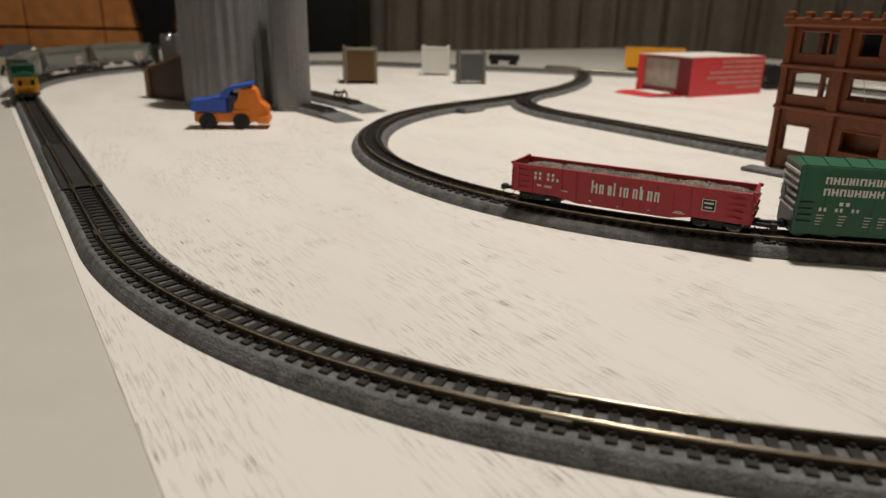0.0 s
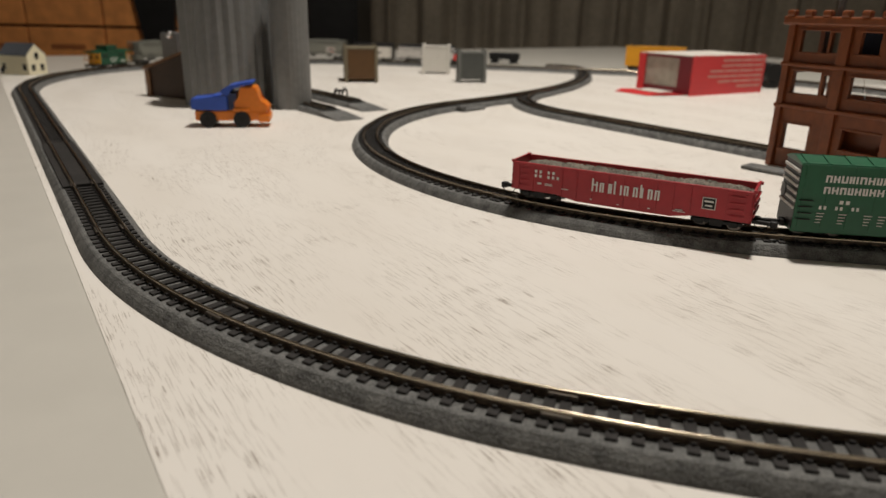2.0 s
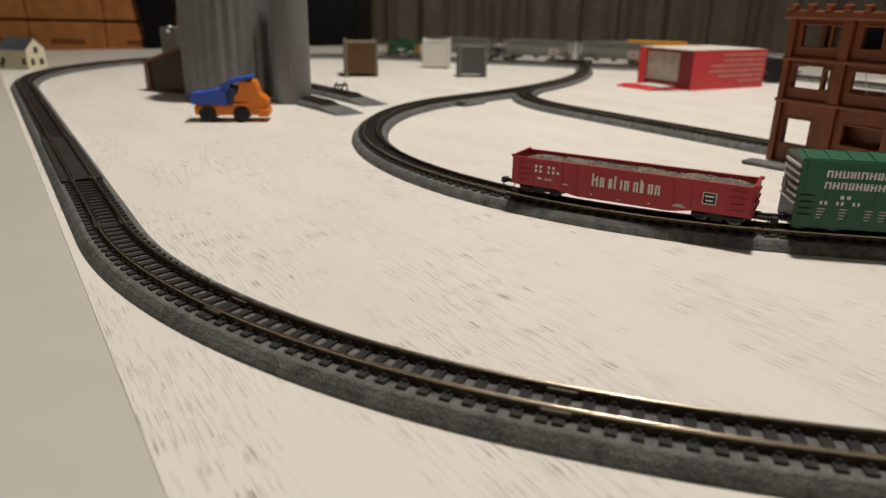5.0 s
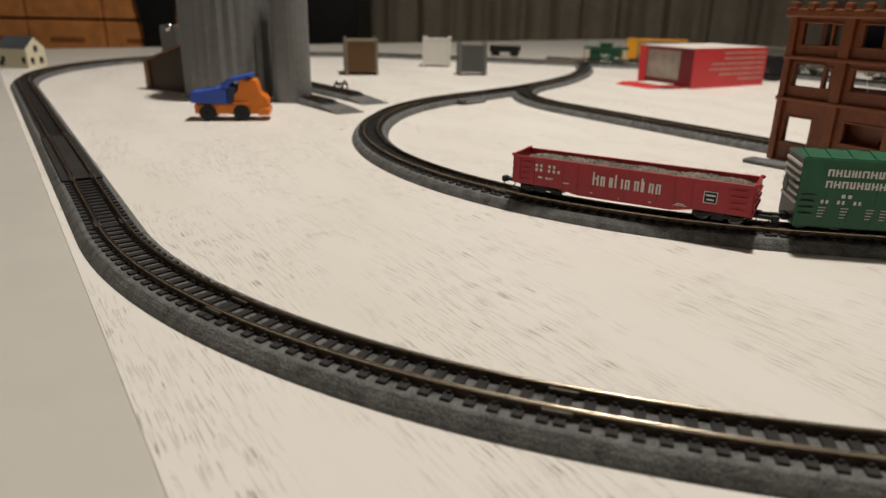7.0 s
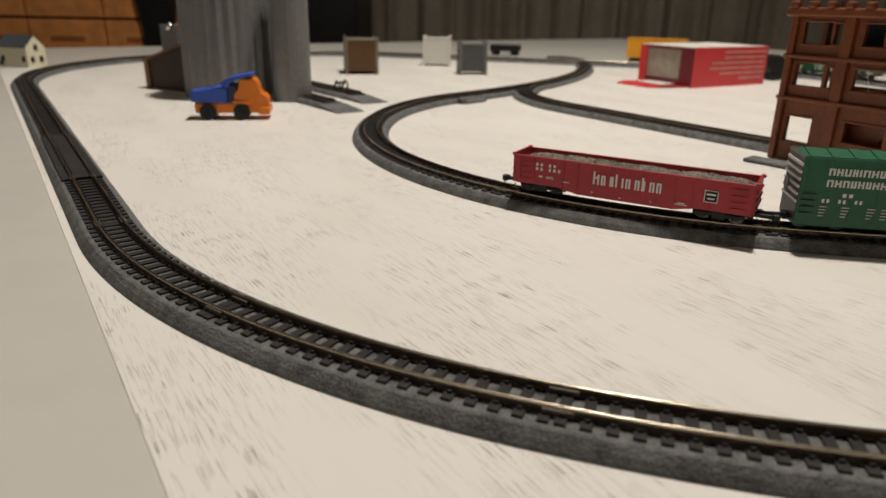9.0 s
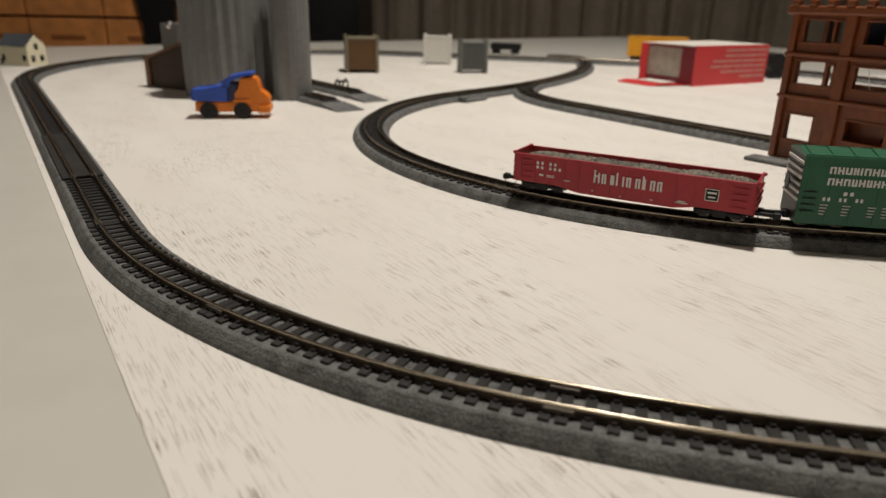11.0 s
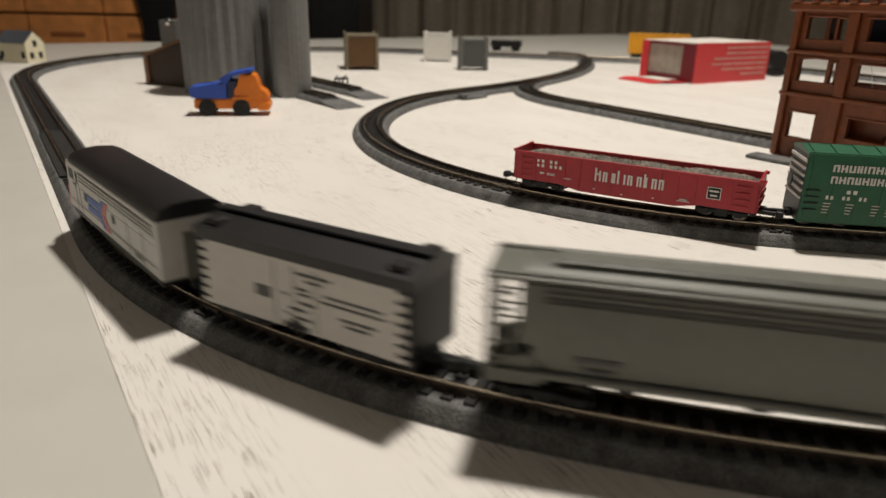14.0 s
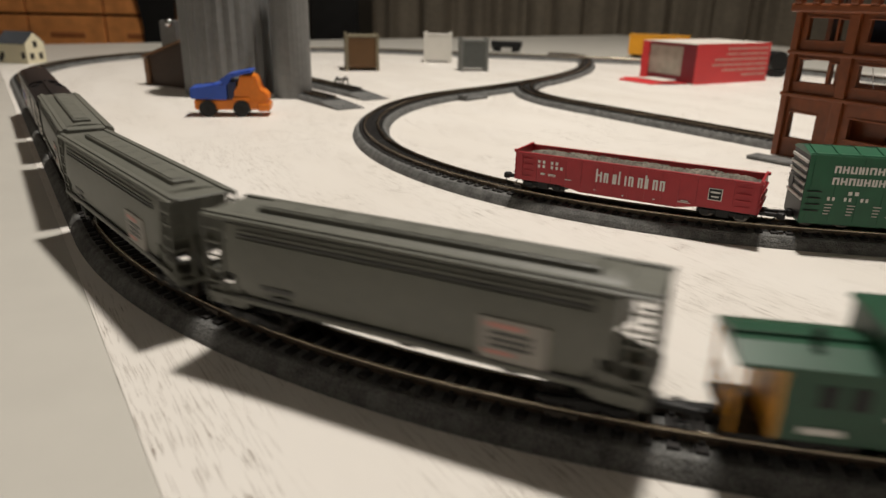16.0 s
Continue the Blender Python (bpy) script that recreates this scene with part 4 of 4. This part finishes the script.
def elevator_shed(m):
    e = thing("elevator_shed", "dark brown unloading shed with tan sloping roof and grey chute", "model building", m)
    for name, y in (("front_wall", 0), ("rear_wall", 38)):
        part(name, loft(bmesh.new(), [[(0, y + d, 0), (72, y + d, 0), (72, y + d, 48), (0, y + d, 27)] for d in (0, 2)]), BROWN, e)
    part("side_wall", bx(0, 2, 2.1, 37.9, 0, 27, 0.1), BROWN, e)
    part("side_wall", bx(70, 72, 2.1, 37.9, 0, 47, 0.1), BROWN, e)
    r = loft(bmesh.new(), [[(-3, y, 26.4), (74, y, 48.8), (74, y, 51.0), (-3, y, 28.6)] for y in (-3, 43)])
    part("roof", r, TAN, e, "tan sloping roof")
    part("corner_post", bx(-2, 5, -2, -0.05, 0, 26, 0.3), TAN, e)
    part("tower", bx(36, 62, 44, 66, 0, 112, 0.6), BROWN, e, "dark brown tower")
    part("tower_trim", bx(38, 50, 43, 44, 70, 92, 0.3), TAN, e)
    part("chute", bx(8, 32, 14, 34, 36, 62, 0.8), GREYMETAL, e, "grey metal chute")
    k = bmesh.new()
    bmesh.ops.create_uvsphere(k, u_segments=14, v_segments=8, radius=4.2)
    bmesh.ops.translate(k, vec=(24, 14, 60), verts=k.verts)
    part("knob", k, material("bright_metal", (0.7, 0.7, 0.7), 0.15, 1.0), e, "shiny metal knob", True)
    return e


elevator_shed(mm(-304, 708, 0, -31))


def toy_truck(m):
    t = thing("toy_dump_truck", "orange toy dump truck with blue tipper bed", "toy truck", m)
    part("chassis", bx(-27, 27, -10, 10, 5, 13, 1.5), ORANGE, t)
    cab = loft(bmesh.new(), [[(3, y, 11), (28, y, 11), (27.5, y, 17.5), (22, y, 19.5), (20.5, y, 28.5), (18, y, 31), (8, y, 31), (7, y, 22), (3, y, 20)] for y in (-10.5, 10.5)])
    bmesh.ops.bevel(cab, geom=list(cab.edges), offset=1.0, segments=2, affect="EDGES")
    part("cab", cab, ORANGE, t)
    for s in (-1, 1):
        part("mudguard", bx(2, 15, s * 10.2 - 1.6, s * 10.2 + 1.6, 12.2, 15.0, 0.8), ORANGE, t)
        part("headlight", cyl(bmesh.new(), (27.9, s * 7, 14.2), 1.6, 1.0, "x", 14), ORANGE, t)
    part("hood_grille", bx(27.3, 28.4, -4, 4, 11.6, 16.6, 0.3), ORANGE, t)
    bed = loft(bmesh.new(), [[(-29, y, 13.6), (-2, y, 12.8), (-2, y, 24.5), (-13, y, 24.0), (-14, y, 22.6), (-29, y, 21.6)] for y in (-11.5, 11.5)])
    bmesh.ops.bevel(bed, geom=list(bed.edges), offset=0.7, segments=2, affect="EDGES")
    part("tipper_bed", bed, TOYBLUE, t, "blue tipper bed")
    # dark block fills the open gap in place of its shade
    part("cab_gap_shade", bx(-1.8, 5, -9.0, 9.0, 12, 26, 0.4), GLASSBLUE, t, "dark block for the shade in the gap behind the cab")
    can = loft(bmesh.new(), [[(-3, y, 24.0), (-1, y, 24.0), (2, y, 29.6), (17.5, y, 33.0), (17.0, y, 34.8), (0, y, 31.6), (-7, y, 27.5)] for y in (-11.5, 11.5)])
    bmesh.ops.bevel(can, geom=list(can.edges), offset=0.5, segments=2, affect="EDGES")
    part("canopy", can, TOYBLUE, t, "blue canopy over the cab")
    part("bumper", bx(20, 29, -11.5, 11.5, 4, 10, 1.2), ORANGE, t)
    for s in (-1, 1):
        part("window", bx(10, 17, s * 10.6 - 0.2, s * 10.6 + 0.2, 23, 29), ORANGE, t)
    for x in (-17, 8):
        for s in (-1, 1):
            w = part("wheel", cyl(bmesh.new(), (x, s * 9.6, 6.2), 6.2, 5, "y", 24), TYRE, t, "black tyre", True)
            part("hub", cyl(bmesh.new(), (x, s * 12.2, 6.2), 2.4, 0.8, "y", 14), BLACK, w)
    return t


toy_truck(mm(-166, 534, 0, 8))


def cottage(m):
    h = thing("model_house", "cream model cottage with slate roof and dark windows", "model house", m)

    def wing(name, w, d, z, peak, mat_m):
        b = loft(bmesh.new(), [[(-w / 2, y, 0), (w / 2, y, 0), (w / 2, y, z), (0, y, peak), (-w / 2, y, z)] for y in (0, d)])
        part(name, b, HOUSE, h, "", False, mat_m)
        r = bmesh.new()
        for s in (-1, 1):
            loft(r, [[(s * (w / 2 + 2), y, z - 1.2), (0, y, peak + 0.6), (0, y, peak + 1.5), (s * (w / 2 + 2), y, z - 0.3)] for y in (0.3, d - 0.3)])
        part("roof", r, SLATE, h, "dark slate roof", False, mat_m)

    wing("main_wing", 34, 54, 29, 44, mm(0, 0, 0, 0))
    wing("side_wing", 26, 28, 19, 31, mm(-16, 27, 0, -90))
    for x, z in ((-8, 6), (8, 6), (0, 23)):
        part("window", bx(x - 3.2, x + 3.2, -0.4, 0.4, z, z + 9), BLACK, h)
    for y in (20, 34):
        part("window", bx(-44.5, -43.5, y - 3, y + 3, 5, 13), BLACK, h)
    for y in (7, 46):
        part("window", bx(-17.4, -16.6, y - 3, y + 3, 7, 16), BLACK, h)
    h.scale = (0.85, 0.85, 0.85)
    return h


cottage(mm(-527, 900, 0, 74))
# bumper and ramp at the end of the short siding
for x, y in ((-84.6, 654.8), (-99.9, 597.6)):
    ramp = thing("track_ramp", "grey wedge ramp at the end of a siding", "ramp", mm(x, y, 0, -52), "siding ramps")
    part("wedge", loft(bmesh.new(), [[(0.2, -12, 0.1), (0.2, 12, 0.1), (0.2, 12, 3.6), (0.2, -12, 3.6)], [(34, -13, 0.1), (34, 13, 0.1), (34, 13, 0.5), (34, -13, 0.5)]]), BALLAST, ramp)
stop = thing("buffer_stop", "small black buffer stop standing on the siding", "buffer stop", mm(-103, 678, RAIL_TOP, -52))
sb = bx(-1, 1, -7, 7, 4, 6, 0.3)
for y in (-GAUGE, GAUGE):
    loft(sb, [[(-7, y - 0.6, 0), (-5, y - 0.6, 0), (1, y - 0.6, 8), (0, y - 0.6, 8)], [(-7, y + 0.6, 0), (-5, y + 0.6, 0), (1, y + 0.6, 8), (0, y + 0.6, 8)]])
    box(sb, 4, 5, y - 0.6, y + 0.6, 0, 6)
part("frame", sb, BLACK, stop)
feed = thing("feeder_plate", "grey plastic feeder plate beside the track", "track fitting", mm(24, 648, 0, 46))
part("plate", bx(-16, 14, -7, 4, 0, 2.2, 0.6), BALLAST, feed)
part("lug", bx(-18, -12, -5, 2, 2.2, 5, 0.4), BALLAST, feed)

# ---- the moving train ----
PATH = run_of(FRONT, START_HEADING, LOOP, 1.0)
LENGTHS = [0.0]
for p, q in zip(PATH, PATH[1:]):
    LENGTHS.append(LENGTHS[-1] + math.hypot(q[0] - p[0], q[1] - p[1]))
ROUND = LENGTHS[-1]


def on_track(s):
    s = s % ROUND
    return float(np.interp(s, LENGTHS, [p[0] for p in PATH])), float(np.interp(s, LENGTHS, [p[1] for p in PATH]))


def nose_at(t):
    """Distance of the nose along the loop, in millimetres."""
    return float(np.interp(t, [0.0, 1.5, 3.5, 7.0, 12.4, 16.0], [1272.0, 1514.0, 1842.0, 2416.0, ROUND - 39.0, ROUND + 530.0]))


def heading_on(s):
    a, b = on_track(s - 4), on_track(s + 4)
    return math.atan2(b[1] - a[1], b[0] - a[0])


def motions():
    times = [k / 10 for k in range(161)]
    for car, bogies, back, half in TRAIN:
        rows, turns = [], ([], [])
        for t in times:
            s = nose_at(t) - back
            (ax, ay), (bx_, by_) = on_track(s + half), on_track(s - half)
            a = math.atan2(ay - by_, ax - bx_)
            rows.append((t, mm((ax + bx_) / 2, (ay + by_) / 2, RAIL_TOP, math.degrees(a))))
            for k, d in ((0, -half), (1, half)):
                turn = (heading_on(s + d) - a + math.pi) % (2 * math.pi) - math.pi
                turns[k].append((t, mm(d, 0, 0, math.degrees(turn))))
        walk(car, rows)
        for b, r in zip(bogies, turns):
            walk(b, r)


motions()
